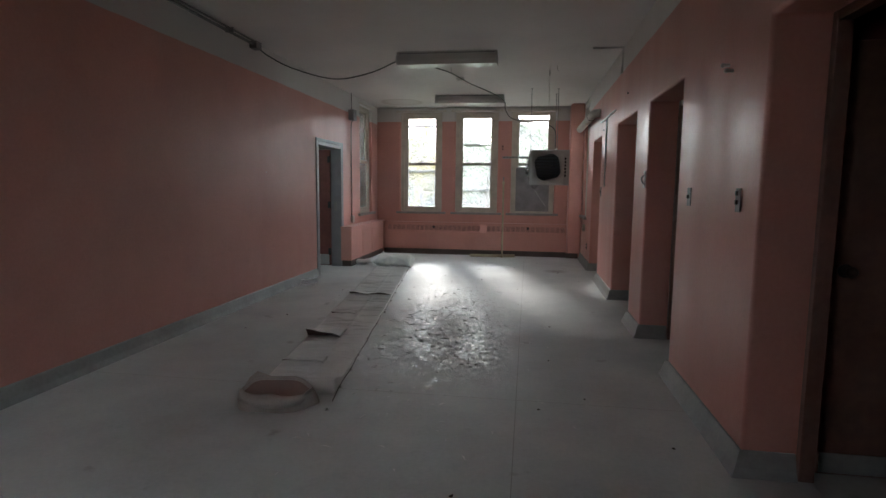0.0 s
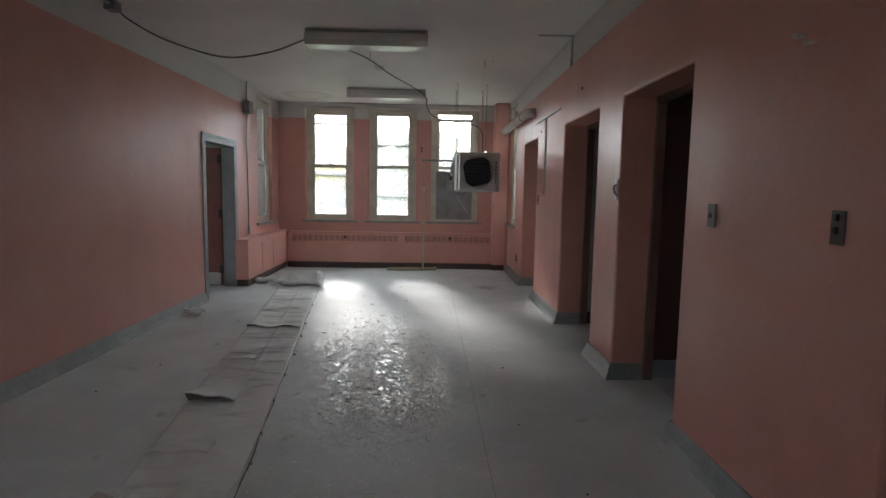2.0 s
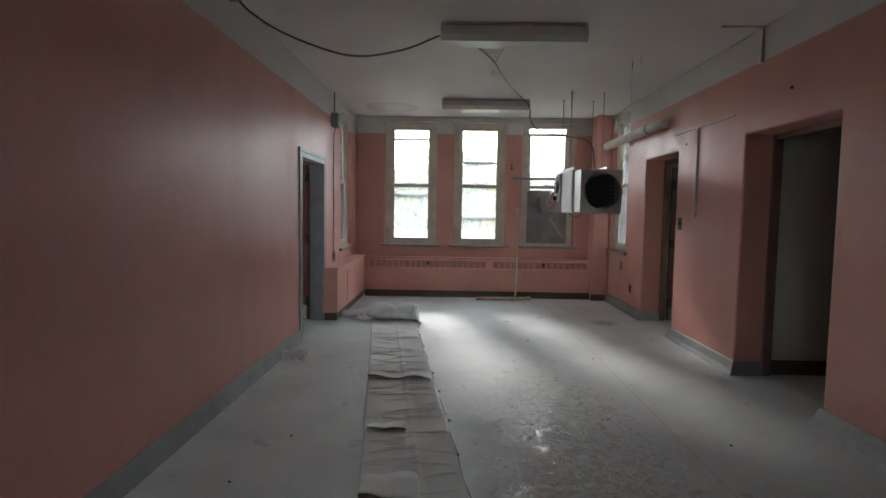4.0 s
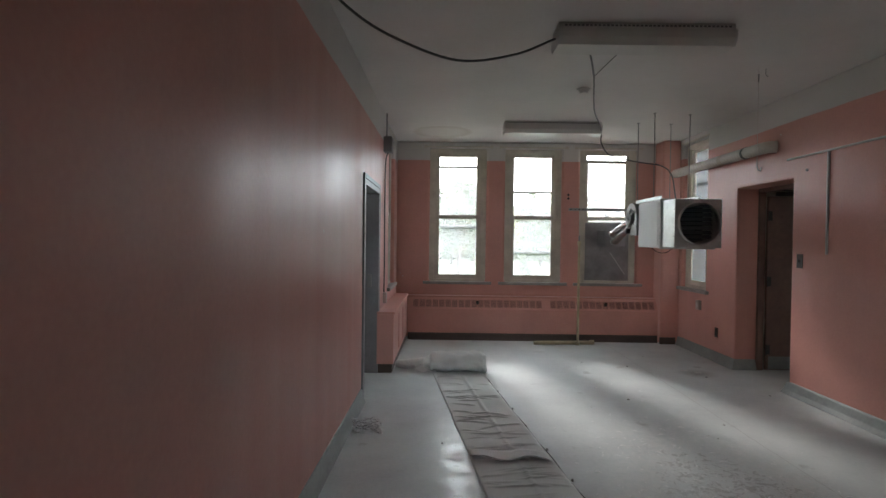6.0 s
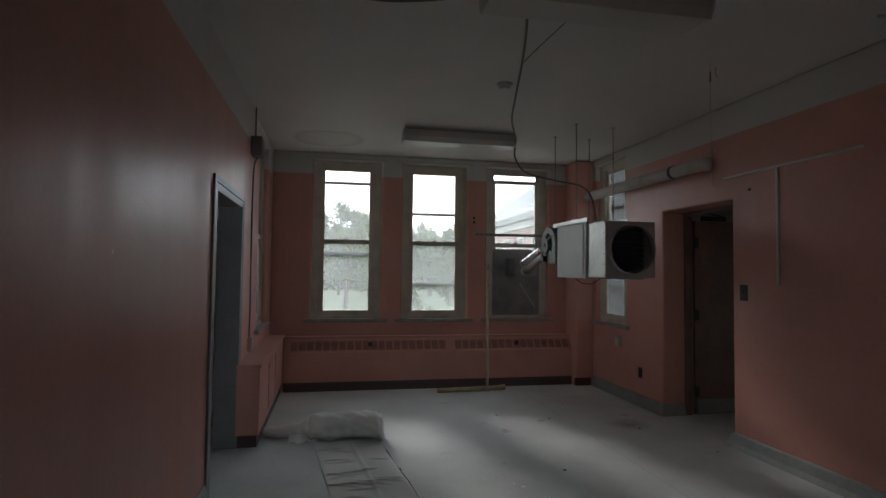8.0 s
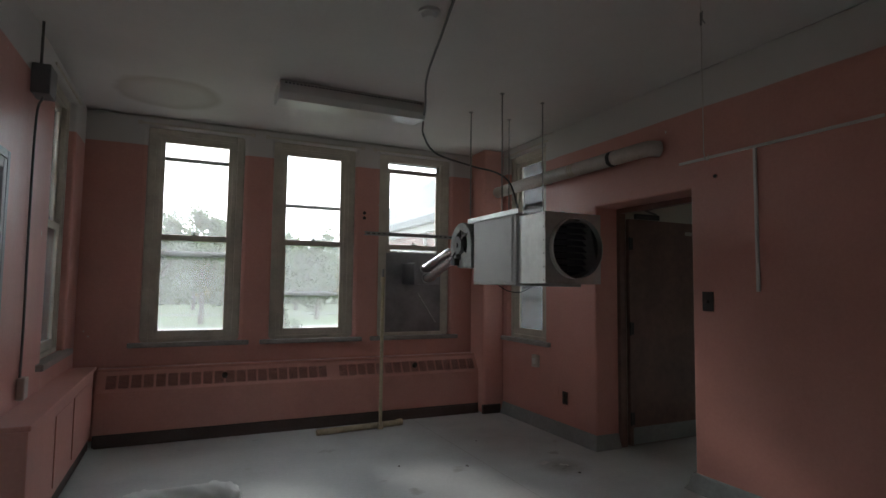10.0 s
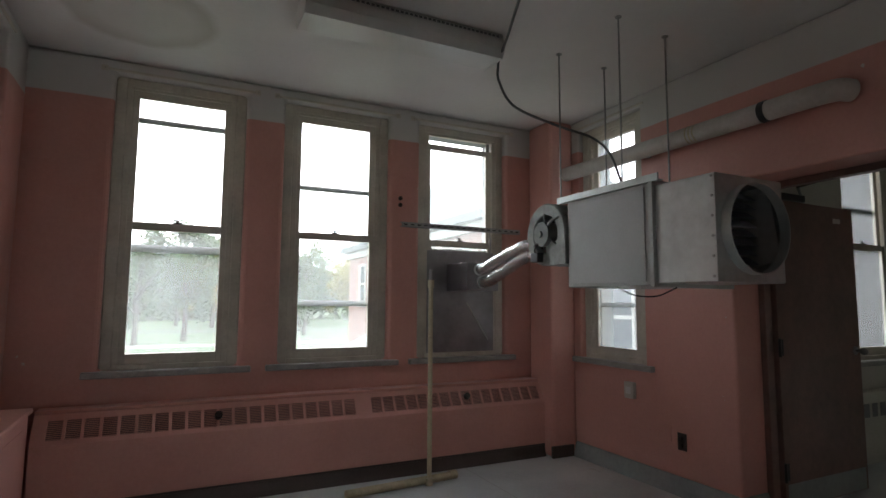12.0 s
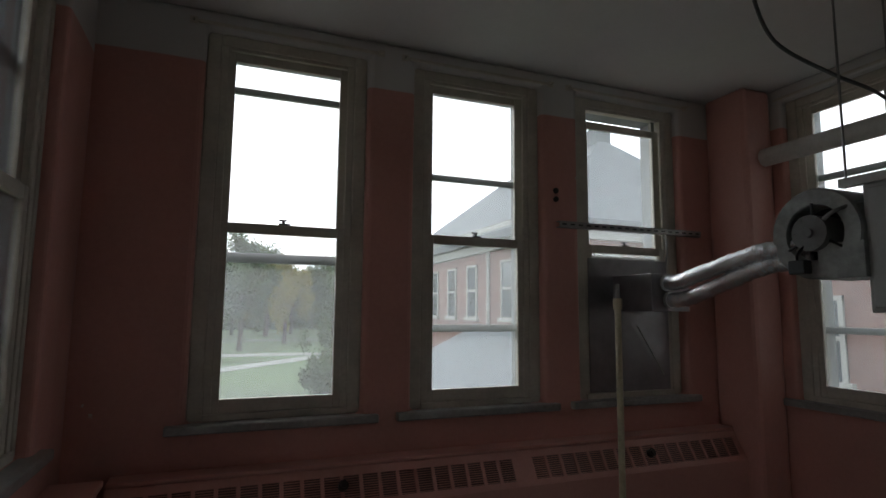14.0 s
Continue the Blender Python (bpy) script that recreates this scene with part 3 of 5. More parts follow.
LEAN_A = math.atan2(0.10, 0.165)
lean = Matrix.Translation((0, CFY + 0.002, 0.463)) @ Matrix.Rotation(-LEAN_A, 4, "X")
cells = [(-2.775 + 0.0975 * k, -2.775 + 0.0975 * k + 0.078) for k in range(20)] + [(-0.712 + 0.0985 * k, -0.712 + 0.0985 * k + 0.079) for k in range(16)]
cover = wall("grille_panel", "y", 0.0, 0.010, CX0, CX1, 0.0, 0.192, [(a, b, 0.030, 0.150) for a, b in cells], M_PINK, soft=0.002)
del cover["kind"]
cover.matrix_world = lean
cover.parent, cover.matrix_parent_inverse = rad, rad.matrix_world.inverted()
# backing sheet tinted dark brown to stand in for shade behind the cells
back = part("grille_backing", boxed(CX0 + 0.02, CX1 - 0.02, 0.0105, 0.014, 0.018, 0.165), M_GRILLE, rad, "backing sheet coloured dark for the shade inside the grille")
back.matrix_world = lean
fin_mesh = None
for a, b in cells:
    if fin_mesh is None:
        bm = bmesh.new()
        for k in range(10):
            box(bm, 0.0, 0.0785, 0.002, 0.009, 0.034 + 0.0118 * k, 0.0375 + 0.0118 * k)
        fin = part("grille_insert", bm, M_PINK, rad)
        fin_mesh = fin.data
    else:
        fin = new("grille_insert", fin_mesh)
        fin.parent, fin.matrix_parent_inverse = rad, rad.matrix_world.inverted()
    fin.matrix_world = lean @ Matrix.Translation((a, 0, 0))
for x in (-1.808, 0.118):
    bm = rod(bmesh.new(), (x, 0.0, 0.10), (x, -0.03, 0.10), 0.025, 16)
    rod(bm, (x, -0.03, 0.10), (x, -0.042, 0.10), 0.016, 16)
    part("valve_knob", bm, M_BROWN, rad, "dark round valve knob").matrix_world = lean
tagged(part("baseboard", boxed(CX0, CX1, CFY + 0.004, CFY + 0.02, 0, 0.104, bevel=0.003), M_KICK), "dark kick strip under the radiator cover", "baseboard", kind="structure")
tagged(base_run("baseboard", [(CX0 + 0.02, CFY + 0.003), (CX1 - 0.012, CFY + 0.003)], -1, M_KICK, h=0.09, d=0.035), "dark cove base under the radiator cover", "baseboard")

# radiator enclosure along the west wall
enc = thing("radiator_enclosure", "low pink boxed radiator enclosure against the wall", "radiator cover", (-2.95, 9.9, 0))
part("body", boxed(XW + 0.002, -2.862, 8.80, CFY - 0.003, 0.10, 0.655, bevel=0.006), M_PINK, enc)
part("lid", boxed(XW + 0.002, -2.848, 8.785, CFY + 0.05, 0.656, 0.684, bevel=0.007), M_PINK, enc)
part("plinth", boxed(XW + 0.002, -2.878, 8.82, CFY - 0.003, 0.0, 0.099), M_KICK, enc, "dark recessed plinth")
part("access_panel", boxed(-2.861, -2.854, 9.45, 9.95, 0.16, 0.59, bevel=0.003), M_PINK, enc)
part("access_panel", boxed(-2.861, -2.854, 10.05, 10.80, 0.16, 0.59, bevel=0.003), M_PINK, enc)


def steel_frame(name, x0, x1, a, b, h, mat, label, w=0.05, proud=0.0):
    """A pressed steel door frame in a north-south wall: two legs, a head, and stops."""
    f = thing(name, label, "door frame", kind="structure")
    for y0, y1 in ((a, a + w), (b - w, b)):
        part("jamb", boxed(x0 - proud, x1, y0 + 0.001, y1 - 0.001, 0, h - 0.001, bevel=0.004), mat, f)
    part("head", boxed(x0 - proud + 0.001, x1 - 0.001, a + w, b - w, h - w, h - 0.001, bevel=0.004), mat, f)
    return f


def door_leaf(name, label, w, h, mat, kick, kick_h, plate=True, knob=None):
    """A flush door from x = 0 (hinges) to w, thick along y, its seen face towards -y."""
    d = thing(name, label, "door", kind="structure")
    part("leaf", boxed(0.004, w, -0.022, 0.022, 0.012, h, bevel=0.003), mat, d)
    for s in (-1, 1):
        part("kick_plate", boxed(0.03, w - 0.03, min(s * 0.023, s * 0.026), max(s * 0.023, s * 0.026), 0.02, kick_h, bevel=0.001), kick, d, "painted kick plate")
    for z in (0.25, 1.05, 1.82):
        bm = boxed(-0.004, 0.045, -0.030, -0.0225, z - 0.055, z + 0.055, bevel=0.002)
        rod(bm, (0.0, -0.032, z - 0.06), (0.0, -0.032, z + 0.06), 0.009, 10)
        part("hinge", bm, M_DARKMETAL, d)
    bm = rod(bmesh.new(), (w - 0.07, -0.022, 1.0), (w - 0.07, -0.07, 1.0), 0.012, 12)
    bmesh.ops.create_uvsphere(bm, u_segments=14, v_segments=8, radius=0.027, matrix=Matrix.Translation((w - 0.07, -0.08, 1.0)))
    rod(bm, (w - 0.07, -0.022, 1.0), (w - 0.07, -0.028, 1.0), 0.032, 16)
    part("knob", bm, knob or M_ZINC, d, "worn metal door knob")
    if plate:
        part("number_plate", boxed(w * 0.78 - 0.045, w * 0.78 + 0.045, -0.026, -0.0225, 1.93, 1.965, bevel=0.001), M_IVORY, d, "small blank ivory plate")
    return d


steel_frame("door_frame_1", XW2 - 0.02, XW + 0.016, *WEST_DOOR, 2.045, M_FRAME, "grey-blue steel door frame in the pink wall", w=0.055)
for nm, y0, y1, z0, z1 in (("trim", WEST_DOOR[0] - 0.045, WEST_DOOR[0], 0.0, 2.09), ("trim", WEST_DOOR[1], WEST_DOOR[1] + 0.045, 0.0, 2.09), ("trim", WEST_DOOR[0], WEST_DOOR[1], 2.045, 2.09)):
    tagged(part(nm, boxed(XW + 0.001, XW + 0.018, y0 + 0.001, y1 - 0.001, z0, z1, bevel=0.004), M_FRAME), "grey-blue steel door casing", "trim", kind="structure")
dw = door_leaf("door_1", "red-brown flush door standing open into a dark room", 0.96, 1.98, M_DOOR, M_WHITE, 0.20)
dw.matrix_world = pose(XW2 - 0.03, WEST_DOOR[1] - 0.03, 0.0) @ Matrix.Rotation(radians(176), 4, "Z") @ Matrix.Scale(-1, 4, (0, 1, 0))
bm = boxed(XW2 + 0.04, XW - 0.06, WEST_DOOR[1] - 0.066, WEST_DOOR[1] - 0.056, 0.95, 1.10, bevel=0.003)
tagged(part("strike_plate", bm, M_ZINC), "worn steel plate on the door jamb", "strike plate")

for k, (a, b) in enumerate(DOORS_E):
    steel_frame("door_frame_%d" % (k + 2), XE2 - 0.055, XE2 + 0.015, a, b, DOOR_H, M_DOOR2, "dark brown steel door frame in a deep doorway", w=0.045)
de = door_leaf("door_2", "dark brown flush door open into a light side room", 0.985, 2.05, M_DOOR2, M_BASE, 0.17)
de.matrix_world = pose(XE2 + 0.03, DOORS_E[3][1] - 0.045, 0.0, 0, 0, 1)
bm = boxed(0.05, 0.34, -0.02, 0.02, 0, 0.05, bevel=0.006)
rod(bm, (0.3, -0.01, 0.055), (0.02, -0.16, 0.055), 0.009)
rod(bm, (0.02, -0.16, 0.055), (-0.05, -0.34, 0.055), 0.009)
part("door_closer", bm, M_DARKMETAL, de, "dark closer arm").matrix_world = pose(XE2 + 0.08, DOORS_E[3][1] - 0.045, 2.055)
dn = door_leaf("door_3", "dark flush door with a metal knob in a vestibule", 0.50, 2.03, M_DOOR2, M_BASE, 0.12, plate=False, knob=M_DARKMETAL)
dn.matrix_world = pose(1.985, 2.55, 0.0) @ Matrix.Scale(-1, 4, (1, 0, 0))
# radiator cover in the side room, under its window
sr = thing("side_room_radiator", "pale slotted radiator cover under a side room window", "radiator cover", (3.6, SHY, 0))
part("body", boxed(2.6, 5.0, SHY - 0.09, SHY - 0.002, 0.10, 0.62, bevel=0.008), M_CREAM, sr)
for k in range(18):
    part("grille_slot", boxed(2.72 + 0.12 * k, 2.80 + 0.12 * k, SHY - 0.094, SHY - 0.0905, 0.42, 0.53, bevel=0.002), M_BLUEBOX, sr)


# ---- ceiling lights ----
def strip_light(cx, y0, y1):
    f = thing("ceiling_light", "long white fluorescent ceiling light, switched off", "ceiling light", (cx, (y0 + y1) / 2, CEIL), group="fluorescent ceiling lights")
    x0, x1 = cx - 0.61, cx + 0.61
    part("housing", boxed(x0, x1, y0 + 0.02, y1 - 0.02, CEIL - 0.045, CEIL - 0.001, bevel=0.004), M_LAMP, f)
    bm = bmesh.new()
    prof = [(y0, -0.046), (y0 + 0.004, -0.10), (y0 + 0.035, -0.148), (y1 - 0.035, -0.148), (y1 - 0.004, -0.10), (y1, -0.046)]
    ra = [bm.verts.new((x0 + 0.012, y, CEIL + z)) for y, z in prof]
    rb = [bm.verts.new((x1 - 0.012, y, CEIL + z)) for y, z in prof]
    for k in range(len(prof)):
        j = (k + 1) % len(prof)
        bm.faces.new((ra[k], ra[j], rb[j], rb[k]))
    bm.faces.new(ra), bm.faces.new(rb)
    part("lens", bm, M_LENS, f, "yellowed ribbed plastic lens")
    for a, b in ((x0 - 0.004, x0 + 0.0115), (x1 - 0.0115, x1 + 0.004)):
        bm = bmesh.new()
        ra = [bm.verts.new((a, y + (0.004 if y > (y0 + y1) / 2 else -0.004), CEIL + z - (0.003 if z < -0.1 else 0))) for y, z in prof]
        rb = [bm.verts.new((b, v.co.y, v.co.z)) for v in ra]
        for k in range(len(prof)):
            j = (k + 1) % len(prof)
            bm.faces.new((ra[k], ra[j], rb[j], rb[k]))
        bm.faces.new(ra), bm.faces.new(rb)
        part("end_cap", bm, M_LAMP, f)
    bm = bmesh.new()
    for k in range(40):
        box(bm, x0 + 0.04 + 0.029 * k, x0 + 0.058 + 0.029 * k, y0 + 0.017, y0 + 0.0195, CEIL - 0.026, CEIL - 0.014)
    part("vent_strip", bm, M_BLUEBOX, f)
    return f


strip_light(-0.92, 6.52, 6.80)
strip_light(-0.965, 9.64, 9.91)

# ---- unit heater ----
heat = thing("unit_heater", "pale grey gas unit heater hung from ceiling rods", "heater", (0.4, 9.1, 1.41))
HX0, HX1 = 0.11, 0.70
bm = boxed(HX0, HX1, 8.93, 9.61, 1.415, 1.965, bevel=0.008)
part("body", bm, M_ENAMEL, heat)
part("side_panel", boxed(HX0 - 0.008, HX0 - 0.001, 8.96, 9.59, 1.435, 1.945, bevel=0.004), M_ENAMEL, heat)
bm = bmesh.new()
box(bm, HX0 - 0.012, HX0 + 0.03, 8.86, 9.70, 1.966, 1.972)
box(bm, HX0 - 0.012, HX0 - 0.006, 8.86, 9.70, 1.972, 2.005)
part("hanger_rail", bm, M_STEEL, heat, "galvanised hanger rail")
bm = bmesh.new()
box(bm, HX1 - 0.18, HX1 - 0.14, 8.86, 9.70, 1.966, 1.972)
box(bm, HX1 - 0.18, HX1 - 0.174, 8.86, 9.70, 1.972, 2.005)
part("hanger_rail", bm, M_STEEL, heat, "galvanised hanger rail")
part("front_flange", boxed(HX0 - 0.006, HX1 + 0.03, 8.905, 8.929, 1.405, 1.975, bevel=0.003), M_ENAMEL, heat)
bm = bmesh.new()
PX0, PX1, PY0, PY1, PZ0, PZ1 = 0.125, 0.625, 8.545, 8.904, 1.425, 1.945
plen = wall("plenum", "y", PY0, PY1, PX0, PX1, PZ0, PZ1, [(PX0 + 0.045, PX1 - 0.045, PZ0 + 0.05, PZ1 - 0.05)], M_STEEL, soft=0.004)
del plen["kind"]
plen.parent, plen.matrix_parent_inverse = heat, heat.matrix_world.inverted()
cx, cz, cr = (PX0 + PX1) / 2, (PZ0 + PZ1) / 2, 0.218
bm = bmesh.new()
loops = []
for r, y in ((cr, 8.49), (cr, PY0 - 0.004), (cr + 0.006, PY0 - 0.004), (cr + 0.006, 8.49)):
    loops.append([bm.verts.new((cx + r * math.cos(2 * math.pi * k / 48), y, cz + r * math.sin(2 * math.pi * k / 48))) for k in range(48)])
for a, b in zip(loops, loops[1:] + loops[:1]):
    for k in range(48):
        bm.faces.new((a[k], a[(k + 1) % 48], b[(k + 1) % 48], b[k]))
part("collar", bm, M_STEEL, heat, "round galvanised duct collar", smooth=False)
bm = bmesh.new()
ra = [bm.verts.new((cx + cr * math.cos(2 * math.pi * k / 48), PY0 - 0.003, cz + cr * math.sin(2 * math.pi * k / 48))) for k in range(48)]
q = [bm.verts.new(v) for v in ((PX1 - 0.004, PY0 - 0.003, PZ1 - 0.004), (PX0 + 0.004, PY0 - 0.003, PZ1 - 0.004), (PX0 + 0.004, PY0 - 0.003, PZ0 + 0.004), (PX1 - 0.004, PY0 - 0.003, PZ0 + 0.004))]
for c in range(4):
    seg = [ra[(6 + 12 * c + j) % 48] for j in range(13)]
    bm.faces.new([q[c], *seg[::1]])
    bm.faces.new([q[c], seg[-1], q[(c + 1) % 4]])
part("face_plate", bm, M_STEEL, heat)
part("dark_core", boxed(PX0 + 0.05, PX1 - 0.05, PY1 - 0.02, PY1 - 0.012, PZ0 + 0.055, PZ1 - 0.055), M_DARKMETAL, heat)
for k in range(9):
    ob = part("louvre", boxed(PX0 + 0.05, PX1 - 0.05, -0.032, 0.032, -0.002, 0.002), M_LOUVRE, heat)
    ob.matrix_world = pose(0, PY0 + 0.13, PZ0 + 0.07 + 0.048 * k, 38)
for z in [1.45 + 0.096 * k for k in range(6)]:
    bm = rod(bmesh.new(), (PX0 - 0.004, PY0 + 0.018, z), (PX0, PY0 + 0.018, z), 0.007, 8)
    part("screw", bm, M_ZINC, heat)
for k in range(6):
    part("nameplate_bar", boxed(0.655, 0.682, 8.9005, 8.9045, 1.545 + 0.054 * k, 1.58 + 0.054 * k, bevel=0.001), M_BLACK, heat, "plain dark lettering bar")
# blower on the back
fc = Vector((0.09, 9.81, 1.775))
bm = bmesh.new()
loops = []
for r, x in ((0.21, 0.0), (0.21, 0.26), (0.128, 0.26), (0.13, 0.0), (0.136, -0.010), (0.203, -0.010)):
    loops.append([bm.verts.new((fc.x + x, fc.y + r * math.cos(2 * math.pi * k / 40), fc.z + r * math.sin(2 * math.pi * k / 40))) for k in range(40)])
for a, b in zip(loops, loops[1:] + loops[:1]):
    for k in range(40):
        bm.faces.new((a[k], a[(k + 1) % 40], b[(k + 1) % 40], b[k]))
part("blower_housing", bm, M_BLOWER, heat, "round dull galvanised blower housing")
bm = boxed(fc.x - 0.009, fc.x + 0.25, 9.60, 9.80, fc.z - 0.209, fc.z - 0.05, bevel=0.004)
part("blower_throat", bm, M_BLOWER, heat)
bm = rod(bmesh.new(), (fc.x - 0.045, fc.y, fc.z), (fc.x + 0.14, fc.y, fc.z), 0.082, 28)
rod(bm, (fc.x - 0.058, fc.y, fc.z), (fc.x - 0.045, fc.y, fc.z), 0.022, 16)
for k in range(6):
    an = math.pi / 3 * k
    rod(bm, (fc.x - 0.048, fc.y + 0.07 * math.cos(an), fc.z + 0.07 * math.sin(an)), (fc.x - 0.045, fc.y + 0.07 * math.cos(an), fc.z + 0.07 * math.sin(an)), 0.007, 8)
part("motor", bm, M_MOTOR, heat, "grey round fan motor")
for k in range(3):
    an = radians(90 + 120 * k)
    part("motor_arm", rod(bmesh.new(), (fc.x - 0.01, fc.y + 0.08 * math.cos(an), fc.z + 0.08 * math.sin(an)), (fc.x - 0.014, fc.y + 0.14 * math.cos(an), fc.z + 0.14 * math.sin(an)), 0.006, 8), M_DARKMETAL, heat)
part("impeller", rod(bmesh.new(), (fc.x + 0.10, fc.y, fc.z), (fc.x + 0.11, fc.y, fc.z), 0.126, 32), M_BLACK, heat)
bm = boxed(fc.x - 0.06, fc.x + 0.0, fc.y + 0.02, fc.y + 0.10, fc.z - 0.185, fc.z - 0.12, bevel=0.008)
part("switch_box", bm, M_DARKMETAL, heat)
part("motor_lead", tube(spline([(fc.x - 0.03, fc.y + 0.02, fc.z - 0.04), (fc.x - 0.06, fc.y + 0.05, fc.z - 0.10), (fc.x - 0.03, fc.y + 0.06, fc.z - 0.14)]), 0.006), M_BLACK, heat)
part("conduit_whip", tube(spline([(fc.x - 0.02, fc.y - 0.02, fc.z + 0.03), (fc.x - 0.03, 9.70, 1.86), (HX0 + 0.02, 9.61, 1.90)]), 0.009), M_ZINC, heat)
part("loose_wire", tube(spline([(0.13, 9.2, 1.41), (0.16, 9.1, 1.365), (0.2, 8.98, 1.36), (0.24, 8.88, 1.405)]), 0.004), M_BLACK, heat)
for x, y in ((0.108, 9.67), (0.53, 9.70), (0.108, 9.12), (0.54, 9.17)):
    bm = rod(bmesh.new(), (x, y, 1.96), (x, y, CEIL - 0.001), 0.0055, 8)
    rod(bm, (x, y, CEIL - 0.02), (x, y, CEIL - 0.001), 0.02, 12)
    rod(bm, (x, y, 1.974), (x, y, 1.986), 0.011, 6)
    part("hanger_rod", bm, M_ZINC, heat)

heat.location += Vector((0.018, 0.05, 0.015))

# flue through the blanked window
duct = thing("flue_duct", "two crinkled foil ducts from a sheet metal box", "duct", (0.2, 10.8, 1.5))
part("flue_box", boxed(0.03, 0.33, 10.79, YN - 0.014, 1.42, 1.655, bevel=0.004), M_SHEET, duct, "dull sheet metal flue box")
for dz, dx, e in ((0.05, -0.02, -0.01), (-0.055, 0.0, 0.0)):
    pts = spline([(0.16 + dx, 10.80, 1.545 + dz), (0.155 + dx, 10.66, 1.55 + dz), (0.14 + dx, 10.50, 1.585 + dz), (0.13 + dx, 10.13, 1.685 + dz * 0.8 + e), (0.14 + dx, 10.02, 1.70 + dz * 0.7 + e), (0.17 + dx, 9.86, 1.705 + dz * 0.6)], 18)
    part("flexible_duct", tube(pts, 0.044, 20, rings=lambda i: 1.0 + 0.07 * math.sin(i * 2.3) + 0.04 * math.sin(i * 0.71)), M_FOIL, duct, smooth=True)
for k, (x, y) in enumerate(((0.14, 10.785), (0.16, 10.785))):
    part("duct_clamp", rod(bmesh.new(), (x, y - 0.02, 1.595 - 0.105 * k), (x, y, 1.595 - 0.105 * k), 0.049, 20), M_STEEL, duct)

duct.location += Vector((0.015, 0.06, 0.012))

# sheet metal panel over the lower sash of window 3
bm = bmesh.new()
x0, x1, z0, z1, y = WIN_X[2] - 0.335, WIN_X[2] + 0.335, 0.90, 1.785, YN + 0.052
c = [bm.verts.new(v) for v in ((x0, y, z0), (x1, y, z0), (x1, y, z1), (x0, y, z1))]
bk = [bm.verts.new(v.co + Vector((0, 0.004, 0))) for v in c]
mid = bm.verts.new(((x0 + x1) / 2, y - 0.014, (z0 + z1) / 2))
for k in range(4):
    bm.faces.new((c[k], c[(k + 1) % 4], mid))
    bm.faces.new((c[k], c[(k + 1) % 4], bk[(k + 1) % 4], bk[k]))
bm.faces.new(bk)
panel = tagged(part("blanking_panel", bm, M_SHEET), "dull cross-creased sheet metal panel filling a lower sash", "panel")
part("crease_strip", tube([Vector(((x0 + x1) / 2 + 0.05, y - 0.017, 1.33)), Vector((x1 - 0.06, y - 0.006, 1.0))], 0.004, 6), M_STEEL, panel)

bm = bmesh.new()
box(bm, -0.43, 0.755, YN - 0.045, YN - 0.041, 1.965, 2.005)
box(bm, -0.43, 0.755, YN - 0.0405, YN - 0.006, 2.001, 2.005)
box(bm, -0.43, 0.755, YN - 0.0405, YN - 0.006, 1.965, 1.969)
strut = tagged(part("strut_channel", bm, M_ZINC), "slotted steel strut bar fixed across the window", "strut")
for k in range(19):
    part("slot", boxed(-0.41 + 0.062 * k, -0.378 + 0.062 * k, YN - 0.0462, YN - 0.0452, 1.980, 1.990), M_BLACK, strut)
part("chain", tube(spline([(0.42, YN - 0.05, 1.97), (0.425, YN - 0.06, 1.85), (0.415, YN - 0.05, 1.74)]), 0.006), M_ZINC, strut)

# yellow gas pipe stand
gp = thing("gas_pipe", "yellow painted upright gas pipe on a floor pipe", "pipe", (-0.375, 10.65, 0))
bm = rod(bmesh.new(), (-0.375, 10.652, 0.045), (-0.375, 10.652, 1.47), 0.0175, 14)
part("riser", bm, M_YELLOW, gp)
part("coupling", rod(bmesh.new(), (-0.375, 10.652, 1.44), (-0.375, 10.652, 1.50), 0.025, 14), M_YELLOW, gp)
part("nipple", rod(bmesh.new(), (-0.375, 10.652, 1.50), (-0.375, 10.652, 1.58), 0.012, 12), M_ZINC, gp, "bare threaded end")
part("floor_pipe", rod(bmesh.new(), (-1.01, 10.62, 0.031), (-0.15, 10.70, 0.031), 0.029, 16), M_YELLOW, gp)
part("coupling", rod(bmesh.new(), (-0.19, 10.696, 0.035), (-0.13, 10.702, 0.035), 0.033, 16), M_YELLOW, gp)
bm = rod(bmesh.new(), (-0.375, 10.652, 0.0), (-0.375, 10.652, 0.05), 0.03, 14)
part("foot", bm, M_YELLOW, gp)

# lagged pipe under the ceiling
lp = thing("lagged_pipe", "white lagged pipe along the wall under the ceiling", "pipe", (1.0, 9.7, 2.47))
part("pipe", rod(bmesh.new(), (1.06, 10.86, 2.505), (1.06, 8.92, 2.505), 0.062, 24), M_PIPE, lp, smooth=False)
part("band", rod(bmesh.new(), (1.06, 8.945, 2.505), (1.06, 8.905, 2.505), 0.066, 24), M_DARKMETAL, lp, "dark joint band")
part("elbow", tube(spline([(1.06, 8.91, 2.505), (1.06, 8.66, 2.505), (1.08, 8.53, 2.505), (1.15, 8.50, 2.505)]), 0.062, 20), M_PIPE, lp, smooth=True)
for y in (9.40, 9.43, 9.46):
    part("marker", rod(bmesh.new(), (1.06, y, 2.505), (1.06, y + 0.012, 2.505), 0.0632, 24), M_YELLOW, lp)
part("pipe_hanger", boxed(1.11, XE - 0.001, 9.9, 9.93, 2.46, 2.52, bevel=0.003), M_ZINC, lp)

